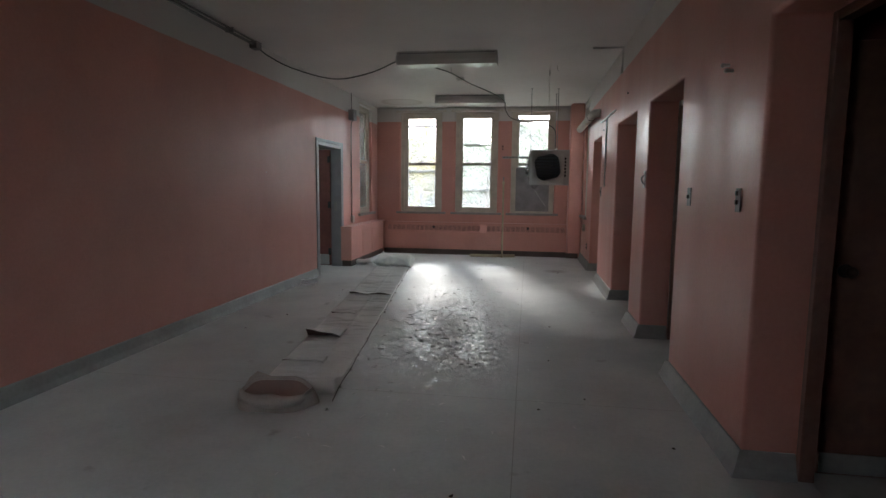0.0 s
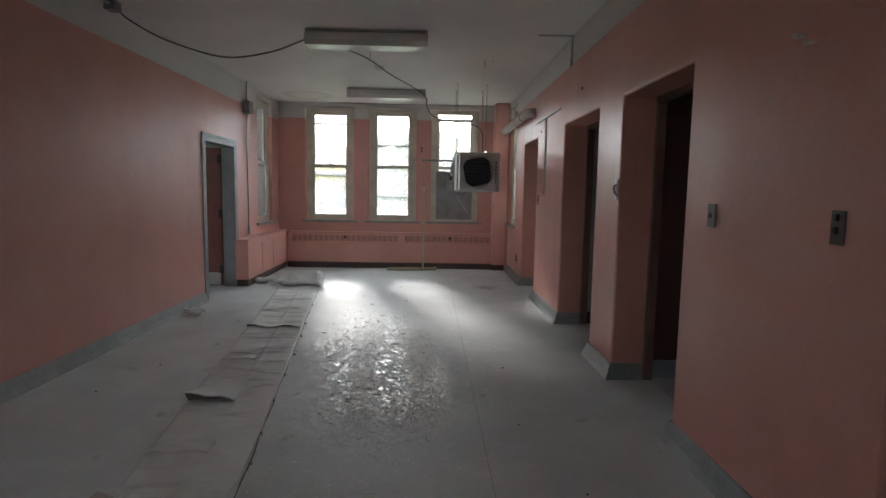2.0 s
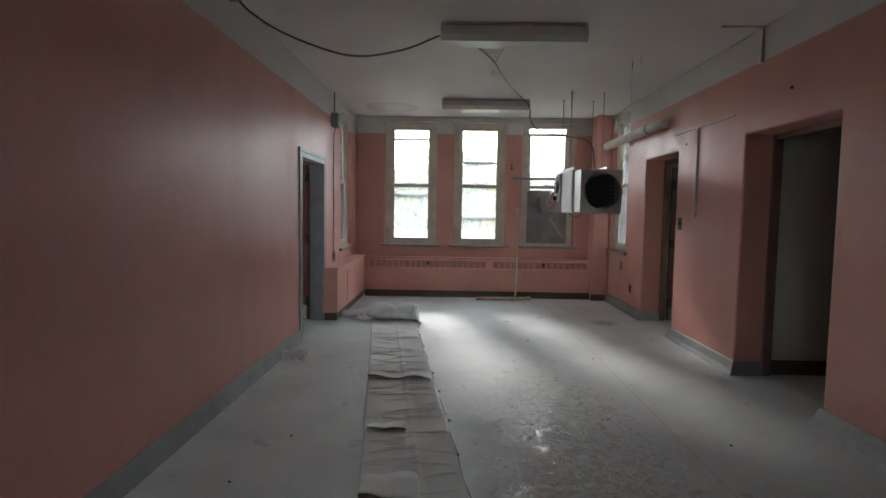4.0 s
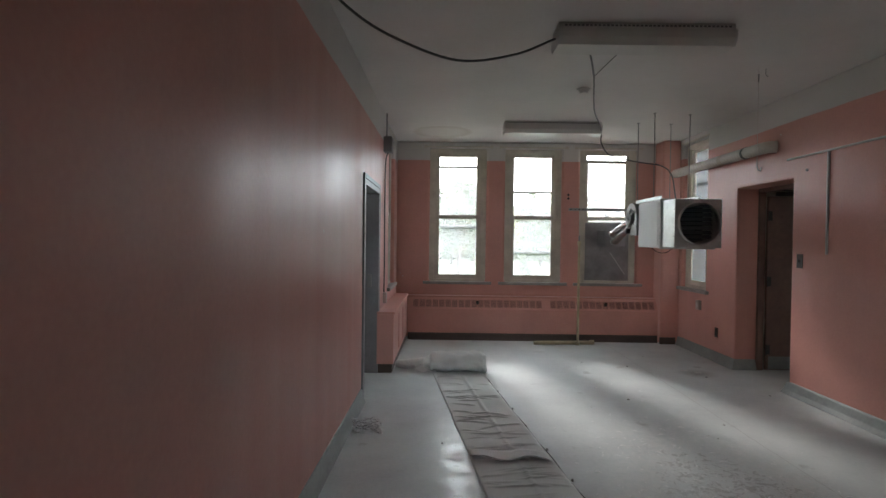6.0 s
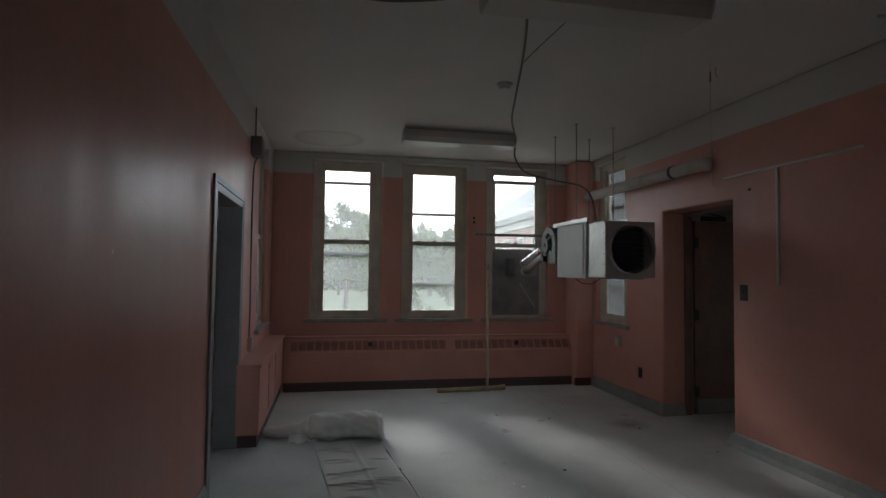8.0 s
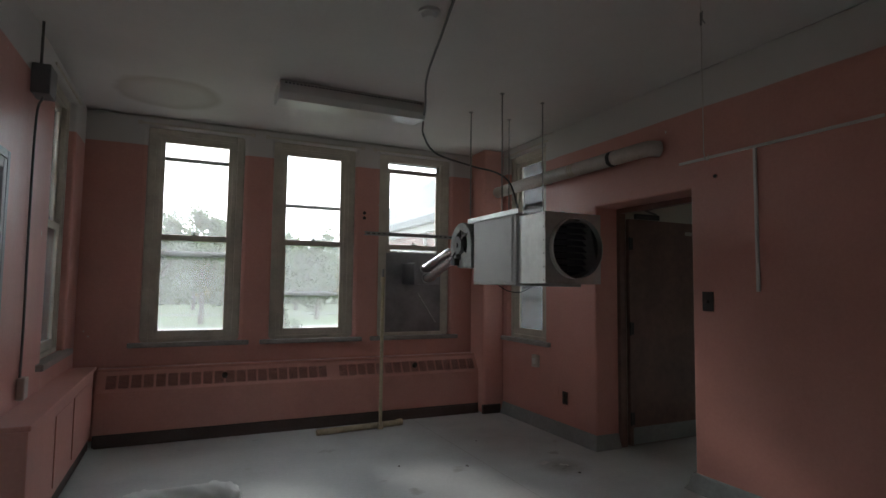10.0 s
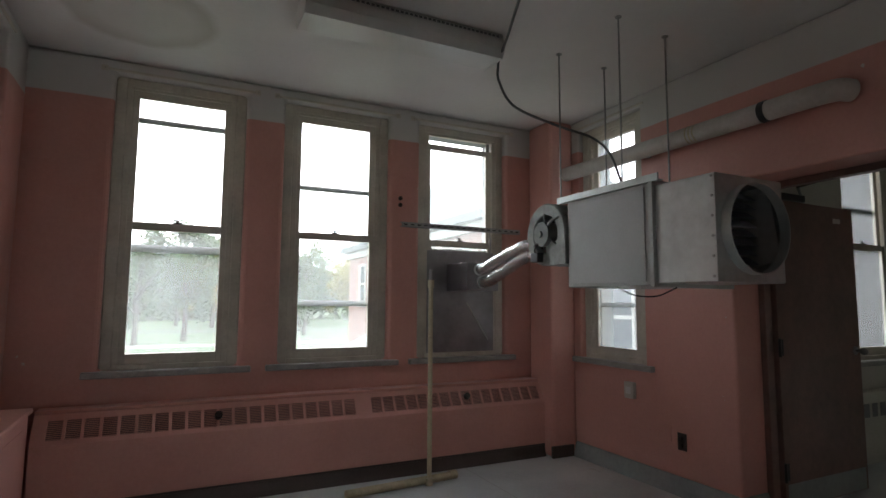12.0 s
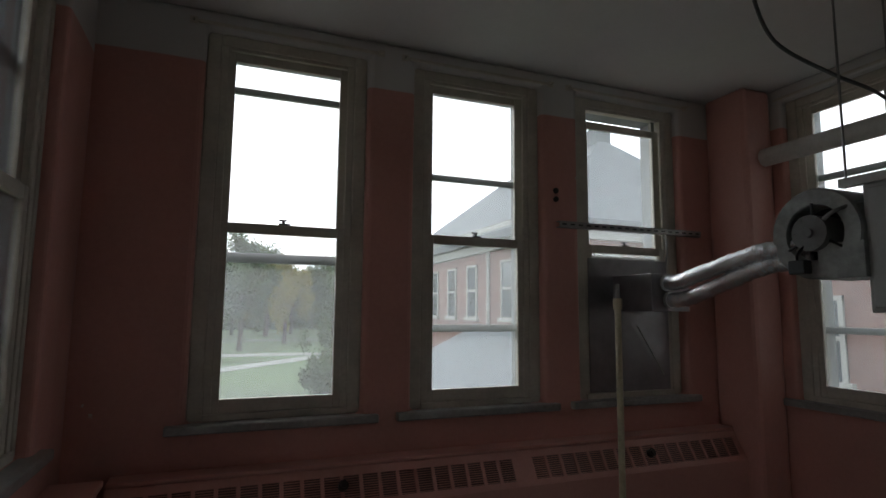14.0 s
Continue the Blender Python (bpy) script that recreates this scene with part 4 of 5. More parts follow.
# surface conduits
con = thing("surface_conduit", "white painted surface conduit branching on the wall", "conduit", (XE, 7.8, 2.3))
part("run", boxed(XE - 0.018, XE - 0.001, 6.96, 8.30, 2.331, 2.349, bevel=0.004), M_LAMP, con)
part("drop", boxed(XE - 0.018, XE - 0.001, 7.688, 7.708, 1.40, 2.330, bevel=0.004), M_LAMP, con)
con2 = thing("surface_conduit", "white painted conduit from the ceiling to the wall", "conduit", (XE, 6.4, 2.9))
part("run", boxed(0.80, XE - 0.001, 6.555, 6.573, CEIL - 0.02, CEIL - 0.001, bevel=0.004), M_LAMP, con2)
part("drop", boxed(XE - 0.02, XE - 0.001, 6.555, 6.573, 2.77, CEIL - 0.021, bevel=0.004), M_LAMP, con2)
part("box", boxed(XE - 0.03, XE - 0.001, 6.54, 6.59, 2.70, 2.769, bevel=0.004), M_LAMP, con2)
jb = thing("junction_box", "grey steel junction box with conduit along the ceiling edge", "junction box", (XW, 5.78, 2.95))
part("box", boxed(XW + 0.03, XW + 0.12, 5.72, 5.84, 2.89, CEIL - 0.03, bevel=0.006), M_BLUEBOX, jb)
part("conduit", rod(bmesh.new(), (XW + 0.072, YS + 0.05, 2.935), (XW + 0.072, 5.72, 2.935), 0.014, 12), M_BLUEBOX, jb)
part("conduit", rod(bmesh.new(), (XW + 0.105, YS + 0.05, 2.955), (XW + 0.105, 5.72, 2.955), 0.010, 12), M_BLUEBOX, jb)
for y in (1.2, 3.6, 5.2):
    part("strap", boxed(XW + 0.045, XW + 0.13, y, y + 0.02, CEIL - 0.08, CEIL - 0.03, bevel=0.003), M_BLUEBOX, jb)

for pts, r in (([(-2.97, 5.83, 2.92), (-2.90, 5.95, 2.85), (-2.66, 6.1, 2.735), (-2.24, 6.3, 2.65), (-1.85, 6.45, 2.74), (-1.545, 6.6, 2.905)], 0.0085),
               ([(-1.30, 6.69, 2.90), (-1.16, 7.1, 2.93), (-1.0, 7.63, 2.955), (-0.82, 8.3, 2.94), (-0.62, 9.0, 2.95), (-0.42, 9.5, 2.92), (-0.335, 9.75, 2.86)], 0.0085),
               ([(-0.335, 9.75, 2.86), (-0.33, 9.75, 2.74), (-0.21, 9.75, 2.59), (0.13, 9.75, 2.515), (0.42, 9.74, 2.47), (0.54, 9.70, 2.36), (0.55, 9.60, 2.12), (0.53, 9.5, 1.975)], 0.0085)):
    tagged(part("cable", tube(spline(pts, 10), r, 8), M_CABLE, smooth=True), "loose grey armoured cable sagging below the ceiling", "cable")
tagged(part("wire", tube(spline([(-0.93, 7.0, 2.99), (-0.97, 7.35, 2.97), (-1.0, 7.6, 2.95)]), 0.004, 6), M_CABLE), "thin grey wire tied up to the ceiling", "wire")
sd = thing("smoke_detector", "small round white smoke detector on the ceiling", "smoke detector", (-0.95, 8.19, CEIL))
part("base", rod(bmesh.new(), (-0.95, 8.19, CEIL - 0.018), (-0.95, 8.19, CEIL - 0.001), 0.065, 24), M_LAMP, sd)
part("cap", rod(bmesh.new(), (-0.95, 8.19, CEIL - 0.045), (-0.95, 8.19, CEIL - 0.0185), 0.036, 24, 0.05), M_LAMP, sd)
dr = thing("dangling_rod", "thin hanger rod dangling from the ceiling with hook", "hanger rod", (0.3, 7.36, CEIL))
part("rod", rod(bmesh.new(), (0.347, 7.425, 2.14), (0.347, 7.425, CEIL - 0.001), 0.0022, 8), M_PIPE, dr)
part("hook", tube(spline([(0.347, 7.425, 2.15), (0.357, 7.425, 2.12), (0.377, 7.425, 2.11), (0.382, 7.425, 2.14)]), 0.003), M_PIPE, dr)
part("clip", rod(bmesh.new(), (0.347, 7.425, 2.86), (0.347, 7.425, 2.93), 0.006, 8), M_ZINC, dr)
tagged(part("ceiling_hook", tube(spline([(0.45, 7.5, CEIL), (0.45, 7.5, 2.95), (0.47, 7.5, 2.93)]), 0.003), M_ZINC), "small dark hook in the ceiling", "hook")


def plate(name, label, y, z, w, h, mat, toggles, x=XE):
    p = thing(name, label, name.replace("_", " "), (x, y, z))
    part("plate", boxed(x - 0.007, x - 0.001, y - w / 2, y + w / 2, z - h / 2, z + h / 2, bevel=0.002), mat, p)
    for dz in toggles:
        part("toggle", boxed(x - 0.020, x - 0.0075, y - 0.009, y + 0.009, z + dz - 0.012, z + dz + 0.012, bevel=0.003), M_BROWN, p)
    return p


plate("light_switch", "worn metal switch plate on the pink wall", 3.60, 1.32, 0.075, 0.118, M_PLATE, (0.0,))
plate("light_switch", "larger steel switch plate on the pink wall", 2.738, 1.315, 0.066, 0.12, M_PLATE, (-0.01, 0.035))
plate("light_switch", "dark bakelite switch plate beside a doorway", 8.08, 1.327, 0.09, 0.135, M_BROWN, (0.0,))
plate("wall_outlet", "dark open outlet box low on the wall", 9.70, 0.364, 0.075, 0.12, M_BROWN, (0.025, -0.025))
plate("wall_outlet", "ivory blank outlet cover on the wall", 9.83, 0.40, 0.07, 0.11, M_PINK, ())
ob = thing("outlet_box", "ivory surface outlet box under the window", "outlet box", (XE, 10.12, 0.63))
part("box", boxed(XE - 0.04, XE - 0.001, 10.12, 10.215, 0.595, 0.72, bevel=0.006), M_IVORY, ob)
part("socket", boxed(XE - 0.044, XE - 0.0405, 10.14, 10.195, 0.63, 0.685, bevel=0.002), M_LAMP, ob)
ob = thing("wall_bracket", "bent metal bracket at the edge of a doorway", "bracket", (XE, 4.8, 1.45))
part("plate", boxed(XE - 0.012, XE - 0.001, 5.0, 5.065, 1.38, 1.53, bevel=0.003), M_LAMP, ob)
part("arm", tube(spline([(XE - 0.01, 5.025, 1.49), (XE - 0.035, 5.015, 1.47), (XE - 0.03, 5.0, 1.43), (XE - 0.008, 4.995, 1.41)]), 0.007), M_ZINC, ob)
ob = thing("wall_hook", "pair of small white knobs high on the wall", "hook", (XE, 2.82, 1.99))
for y, z in ((2.94, 1.99), (3.00, 2.03)):
    bm = rod(bmesh.new(), (XE - 0.03, y, z), (XE - 0.001, y, z), 0.009, 10)
    bmesh.ops.create_uvsphere(bm, u_segments=12, v_segments=8, radius=0.013, matrix=Matrix.Translation((XE - 0.035, y, z)))
    part("knob", bm, M_IVORY, ob)
for y, z in ((6.13, 2.405), (8.0, 2.2)):
    tagged(part("screw_hook", rod(bmesh.new(), (XE - 0.012, y, z), (XE - 0.001, y, z), 0.012, 10), M_BROWN), "small dark plug in the pink wall", "screw")
ob = thing("call_button", "small dark two-button plate between windows", "button plate", (-0.43, YN, 2.2))
for dz in (0.028, -0.028):
    part("button", rod(bmesh.new(), (-0.43, YN - 0.012, 2.18 + dz), (-0.43, YN - 0.001, 2.18 + dz), 0.018, 14), M_BROWN, ob)

ab = thing("alarm_box", "grey steel box high on the wall with cable drop", "control box", (XW, 9.34, 2.62))
part("box", boxed(XW + 0.001, XW + 0.10, 9.25, 9.42, 2.53, 2.71, bevel=0.006), M_BLUEBOX, ab)
part("conduit", rod(bmesh.new(), (XW + 0.03, 9.34, 2.71), (XW + 0.03, 9.34, CEIL - 0.001), 0.008, 8), M_CABLE, ab)
part("cable_drop", tube(spline([(XW + 0.05, 9.34, 2.53), (XW + 0.02, 9.35, 2.40), (XW + 0.012, 9.37, 1.8), (XW + 0.014, 9.38, 1.2), (XW + 0.012, 9.38, 0.82)]), 0.007), M_CABLE, ab)
part("outlet", boxed(XW + 0.001, XW + 0.045, 9.35, 9.44, 0.715, 0.845, bevel=0.008), M_IVORY, ab, "ivory outlet at the end of the cable")
for c in WIN_X:
    for s in (-1, 1):
        x = c + s * (WIN_W / 2 + 0.07)
        bm = boxed(x - 0.02, x + 0.02, YN - 0.004, YN - 0.001, HEAD + 0.005, HEAD + 0.045, bevel=0.001)
        rod(bm, (x, YN - 0.035, HEAD + 0.025), (x, YN - 0.003, HEAD + 0.025), 0.006, 8)
        tagged(part("curtain_bracket", bm, M_TRIM), "small painted curtain rod bracket beside the window head", "bracket", group="curtain rod brackets")


# ---- loose things on the floor ----
def strip_x(y):
    return -1.79 - 0.1305 * (y - 4.0)


def canvas_relief(us, ys):
    """Creases across a long canvas: many short bent folds, steep on one side; u runs 0 to 1 over its width."""
    r = np.random.RandomState(12)
    uu, yy = np.meshgrid(us, ys)
    z = np.zeros_like(uu)
    for _ in range(130):
        y0, u0, half = r.uniform(3.0, 8.9), r.uniform(0.05, 0.95), r.uniform(0.18, 0.5)
        tilt, bow = r.normal(0, 0.13), r.normal(0, 0.25)
        h, near, far = r.uniform(0.004, 0.012), r.uniform(0.0055, 0.009), r.uniform(0.008, 0.018)
        d = yy - (y0 + tilt * (uu - u0) + bow * (uu - u0) ** 2)
        taper = np.clip(1 - ((uu - u0) / half) ** 2, 0, 1)
        z = np.maximum(z, h * taper * np.exp(-np.where(d < 0, d / near, d / far) ** 2))
    seam = 0.007 * np.exp(-((uu - 0.57) / 0.025) ** 2)
    soft = 0.002 * (np.sin(yy * 9.0 + uu * 3.0) * np.sin(yy * 3.7 - uu * 5.0) + 1)
    edge = np.clip(np.minimum(uu, 1 - uu) * 14, 0.25, 1)
    lift = 0.085 * np.exp(-(np.clip(yy - 3.1, 0, None) / 0.22) ** 2) * np.clip(uu * 4, 0.2, 1)
    return 0.008 + edge * (z + seam + soft) + lift


bm = bmesh.new()
NU, NY, CY0, CY1 = 40, 1600, 3.10, 8.86
relief = canvas_relief(np.linspace(0, 1, NU + 1), np.linspace(CY0, CY1, NY + 1))
top = [[None] * (NU + 1) for _ in range(NY + 1)]
for j in range(NY + 1):
    y = CY0 + (CY1 - CY0) * j / NY
    for i in range(NU + 1):
        u = i / NU
        wob = 0.006 * noise.noise(Vector((y * 1.7, 0.5 + (u > 0.5) * 5, 0)))
        top[j][i] = bm.verts.new((strip_x(y) + 0.55 * u + wob + 0.004 * noise.noise(Vector((u * 2, y * 3, 4))), y + 0.05 * (u - 0.5), float(relief[j, i])))
for j in range(NY):
    for i in range(NU):
        bm.faces.new((top[j][i], top[j][i + 1], top[j + 1][i + 1], top[j + 1][i]))
rim = [top[0][i] for i in range(NU + 1)] + [top[j][NU] for j in range(1, NY + 1)] + [top[NY][i] for i in range(NU - 1, -1, -1)] + [top[j][0] for j in range(NY - 1, 0, -1)]
low = [bm.verts.new((v.co.x, v.co.y, 0.0005)) for v in rim]
for k in range(len(rim)):
    bm.faces.new((rim[k], rim[(k + 1) % len(rim)], low[(k + 1) % len(rim)], low[k]))
canvas = tagged(part("canvas_strip", bm, M_CANVAS, smooth=True), "long creased strip of dusty beige canvas laid on the floor", "canvas")
# folded overlaps: a flap whose near edge stands up, with the lining under it
for y, u0, u1, h, run in ((4.34, 0.0, 0.56, 0.075, 0.34), (6.36, 0.0, 0.97, 0.026, 0.22), (5.25, 0.04, 0.5, 0.022, 0.14), (3.62, 0.02, 0.6, 0.028, 0.16)):
    top_bm, low_bm, rows, under = bmesh.new(), bmesh.new(), [], []
    for i in range(25):
        f = i / 24
        u = u0 + (u1 - u0) * f
        t = (1 - f) ** 0.8 if u1 < 0.9 else 0.55 + 0.45 * math.sin(9 * f + 1)
        yy = y + 0.13 * (u - u0) * (u1 < 0.9) + 0.012 * math.sin(11 * f)
        x = strip_x(yy) + 0.55 * u
        e = 0.022 + h * t
        rows.append([top_bm.verts.new((x + 0.1305 * -d, yy + d, z)) for d, z in ((run, 0.012), (run * 0.6, 0.024 + 0.25 * h * t), (run * 0.28, 0.022 + 0.62 * h * t), (0.02, e + 0.002), (0.0, e), (0.004, e - 0.006), (run * 0.3, 0.018 + 0.5 * h * t), (run, 0.009))])
        under.append([low_bm.verts.new((x - 0.1305 * d, yy + d, z)) for d, z in ((0.012, e - 0.007), (0.05, 0.5 * e), (0.09, 0.012), (0.10, 0.010))])
    for bm, rr in ((top_bm, rows), (low_bm, under)):
        n = len(rr[0])
        for a, b in zip(rr, rr[1:]):
            for k in range(n):
                bm.faces.new((a[k], a[(k + 1) % n], b[(k + 1) % n], b[k]))
        bm.faces.new(rr[0]), bm.faces.new(rr[-1])
    fold = part("fold", top_bm, M_CANVAS, canvas, smooth=True)
    part("fold_lining", low_bm, M_LINING, fold, "faded red-brown underside")
# open near end: a low drum of canvas round a hoop, its mouth sunk and lined
lx, ly, NL = -1.44, 2.93, 56
bm, low_bm, drum, bowl, hoop = bmesh.new(), bmesh.new(), [], [], []
for k in range(NL):
    an = 2 * math.pi * k / NL
    w = 1 + 0.03 * math.sin(3 * an + 1) + 0.012 * math.sin(8 * an)
    hh = 0.085 + 0.026 * math.sin(an) + 0.006 * math.sin(5 * an + 2)
    c, q = math.cos(an), math.sin(an)
    def at(o, z):
        return (lx + (0.225 + o) * w * c, ly + (0.150 + o) * w * q, z)
    drum.append([bm.verts.new(at(o, z)) for o, z in ((0.03 + 0.012 * math.sin(5 * an), 0.001), (0.022 + 0.010 * math.sin(9 * an), hh * 0.45), (0.012, hh * 0.9), (0.0, hh + 0.004), (-0.012, hh), (-0.016, hh * 0.9))])
    bowl.append([low_bm.verts.new(at(o, z)) for o, z in ((-0.013, hh * 0.92), (-0.03, hh * 0.72), (-0.075, 0.058 + 0.006 * math.sin(4 * an)), (-0.125, 0.05 + 0.004 * math.sin(6 * an)))])
    hoop.append(Vector(at(-0.004, hh + 0.006)))
for bm_, rr in ((bm, drum), (low_bm, bowl)):
    for a, b in zip(rr, rr[1:] + rr[:1]):
        for k in range(len(a) - 1):
            bm_.faces.new((a[k], a[k + 1], b[k + 1], b[k]))
low_bm.faces.new([l[-1] for l in bowl])
mouth = part("open_end", bm, M_CANVAS2, canvas, "low round canvas mouth, dirty", smooth=True)
part("lining", low_bm, M_LINING, mouth, "faded red-brown inside", smooth=True)
part("hoop", tube(hoop + hoop[:1], 0.006, 8), M_CANVAS2, mouth, smooth=True)
bm = bmesh.new()
g = []
for i in range(19):
    f = i / 18
    an = math.pi * (1.06 + 0.86 * f)
    wide = math.sin(math.pi * f) ** 0.6
    g.append([bm.verts.new((lx + (0.236 - 0.13 * d * wide) * math.cos(an), ly + (0.162 - 0.13 * d * wide) * math.sin(an), z + 0.006 * math.sin(9 * f + 4 * d))) for d, z in ((-0.15, 0.035), (0.0, 0.076), (0.12, 0.086), (0.5, 0.076), (0.9, 0.064), (0.92, 0.059), (0.5, 0.068), (0.12, 0.078))])
for a, b in zip(g, g[1:]):
    for k in range(8):
        bm.faces.new((a[k], a[(k + 1) % 8], b[(k + 1) % 8], b[k]))
bm.faces.new(g[0]), bm.faces.new(g[-1])
part("front_flap", bm, M_CANVAS2, mouth, "pale flap folded into the mouth", smooth=True)
bm = bmesh.new()
v = [bm.verts.new(p) for p in ((lx - 0.27, ly + 0.10, 0.05), (lx - 0.13, ly + 0.19, 0.10), (lx - 0.22, ly + 0.185, 0.128), (lx - 0.25, ly + 0.13, 0.10), (lx - 0.19, ly + 0.17, 0.09))]
for f in ((0, 1, 2), (0, 2, 3), (0, 4, 1), (4, 2, 1), (0, 3, 4), (3, 2, 4)):
    bm.faces.new([v[k] for k in f])
part("corner_peak", bm, M_CANVAS2, mouth)
part("edge_cord", tube([Vector((strip_x(y) + 0.558 + 0.006 * math.sin(y * 9), y, 0.005)) for y in [3.0 + 0.1 * k for k in range(57)]], 0.0035, 6), M_BROWN, canvas, "thin dark cord along the edge")
rnd = random.Random(4)
for y in (2.86, 3.25, 3.6, 3.95, 4.45, 4.98, 5.5, 6.1, 6.6, 7.1, 7.55, 8.1, 8.5):
    x = strip_x(y) + 0.565 + rnd.uniform(-0.01, 0.015)
    bm = rod(bmesh.new(), (x, y, 0.001), (x, y, 0.009), 0.011, 12, 0.008)
    bmesh.ops.create_uvsphere(bm, u_segments=10, v_segments=6, radius=0.007, matrix=Matrix.Translation((x, y, 0.010)))
    part("grommet", bm, M_ZINC, canvas, "pale metal grommet")

# rolled canvas bundle
ax = [Vector(q) for q in ((-2.88, 9.06, 0.045), (-2.78, 9.03, 0.05), (-2.62, 8.98, 0.068), (-2.50, 8.95, 0.085), (-2.44, 8.94, 0.105), (-2.2, 8.905, 0.118), (-1.98, 8.87, 0.122), (-1.87, 8.855, 0.112))]
path = spline(ax, 10)
bm, loops = bmesh.new(), []
for i, q in enumerate(path):
    t = i / (len(path) - 1)
    r = 0.05 + 0.02 * min(1, t / 0.3) + 0.062 * min(1, max(0, (t - 0.36) / 0.1))
    if 0.40 < t < 0.46:
        r *= 0.86
    row = []
    for k in range(32):
        an = 2 * math.pi * k / 32
        f = noise.noise(Vector((t * 9 + math.sin(an) * 0.6, math.cos(an) * 1.4, math.sin(an) * 1.4)))
        g2 = noise.noise(Vector((t * 22, math.cos(an) * 2.6, math.sin(an) * 2.6)))
        crease = max(0.0, 1 - abs(noise.noise(Vector((t * 5 + 3, an * 0.9, 1.7)))) * 9) ** 2
        rr = r * (1 + 0.22 * f + 0.12 * g2 + 0.15 * crease)
        z = max(0.002, q.z + rr * 0.80 * math.sin(an))
        row.append(bm.verts.new((q.x + 0.02 * f, q.y + rr * 1.12 * math.cos(an), z)))
    loops.append(row)
for a, b in zip(loops, loops[1:]):
    for k in range(32):
        bm.faces.new((a[k], a[(k + 1) % 32], b[(k + 1) % 32], b[k]))
for l, s in ((loops[0], -1), (loops[-1], 1)):
    prev = l
    for f, dx in ((0.85, 0.012), (0.7, -0.012), (0.5, 0.008), (0.3, -0.008)):
        cen = sum((v.co for v in l), Vector()) / 32
        ring = [bm.verts.new(cen + (v.co - cen) * f + Vector((s * dx, 0, 0))) for v in l]
        for k in range(32):
            bm.faces.new((prev[k], prev[(k + 1) % 32], ring[(k + 1) % 32], ring[k]))
        prev = ring
    bm.faces.new(prev)
roll = tagged(part("canvas_roll", bm, M_CANVAS, smooth=True), "rolled-up bundle of dusty beige canvas on the floor", "canvas roll")
bm = bmesh.new()
g = [[bm.verts.new((-2.66 + 0.024 * i, 8.80 + 0.03 * j + 0.01 * math.sin(i), max(0.003, 0.012 + 0.05 * j / 4 + 0.012 * math.sin(i * 1.3 + j)))) for j in range(5)] for i in range(11)]
for i in range(10):
    for j in range(4):
        bm.faces.new((g[i][j], g[i + 1][j], g[i + 1][j + 1], g[i][j + 1]))
part("loose_flap", bm, M_CANVAS, roll, smooth=True)

roll.location += Vector((0.035, 0.05, 0))

# crumpled clear plastic by the wall
scrap = thing("plastic_scrap", "crumpled clear plastic scrap on the floor by the wall", "plastic scrap", (-2.86, 7.0, 0))
rnd = random.Random(9)
for k in range(9):
    bm = bmesh.new()
    p0 = Vector((-2.86 + rnd.uniform(-0.09, 0.07), 7.0 + rnd.uniform(-0.1, 0.1), 0.002))
    an, ln, w = rnd.uniform(0, 6.28), rnd.uniform(0.08, 0.20), rnd.uniform(0.03, 0.07)
    d, s = Vector((math.cos(an), math.sin(an), 0)), Vector((-math.sin(an), math.cos(an), 0))
    rows = []
    for i in range(7):
        z = 0.004 + abs(math.sin(i * 1.1 + k)) * rnd.uniform(0.006, 0.03)
        rows.append([bm.verts.new(p0 + d * (ln * (i / 6 - 0.5)) + s * (w * (j / 3 - 0.5)) + Vector((0, 0, z * (0.5 + 0.5 * math.sin(j * 1.9 + i))))) for j in range(4)])
    for a, b in zip(rows, rows[1:]):
        for j in range(3):
            bm.faces.new((a[j], a[j + 1], b[j + 1], b[j]))
    bmesh.ops.solidify(bm, geom=bm.faces[:], thickness=0.0015)
    part("shred", bm, M_FILM, scrap)

for k in range(7):
    c = Vector((-2.86 + rnd.uniform(-0.05, 0.05), 7.0 + rnd.uniform(-0.06, 0.06), 0.0))
    a0, rx, ry = rnd.uniform(0, 6.28), rnd.uniform(0.05, 0.12), rnd.uniform(0.03, 0.08)
    loop = [c + Vector((rx * math.cos(a0 + 0.7 * i), ry * math.sin(a0 + 0.7 * i), 0.008 + 0.05 * abs(math.sin(0.9 * i + k)))) for i in range(8)]
    part("strand", tube(spline(loop, 6), 0.004, 6), M_STRAND, scrap, "white plastic strand", smooth=True)

# flakes and scraps
rnd = random.Random(21)
spots = [(0.5, 3.32), (0.62, 8.83), (-0.1, 9.3), (0.2, 3.1), (-2.4, 5.2), (-2.55, 4.6), (-2.05, 8.3), (-0.2, 2.05), (0.9, 2.7), (0.35, 5.2), (-0.6, 9.5), (0.0, 7.2), (-0.55, 7.9), (0.3, 9.9), (-2.3, 6.7), (0.9, 8.1), (0.3, 4.1), (-0.3, 5.6)]
for x, y in spots:
    bm = bmesh.new()
    r = rnd.uniform(0.006, 0.015)
    vs = [bm.verts.new((x + r * rnd.uniform(0.5, 1.3) * math.cos(a), y + 1.3 * r * rnd.uniform(0.5, 1.2) * math.sin(a), 0.001)) for a in (0, 1.1, 2.2, 3.3, 4.2, 5.3)]
    tp = [bm.verts.new((v.co.x * 0.6 + x * 0.4, v.co.y * 0.6 + y * 0.4, rnd.uniform(0.003, 0.008))) for v in vs]
    for k in range(6):
        bm.faces.new((vs[k], vs[(k + 1) % 6], tp[(k + 1) % 6], tp[k]))
    bm.faces.new(tp), bm.faces.new(vs)
    tagged(part("paint_flake", bm, M_GRIT), "small dark flake of debris on the floor", "debris", group="flakes on the floor")
bm = bmesh.new()
rnd = random.Random(33)
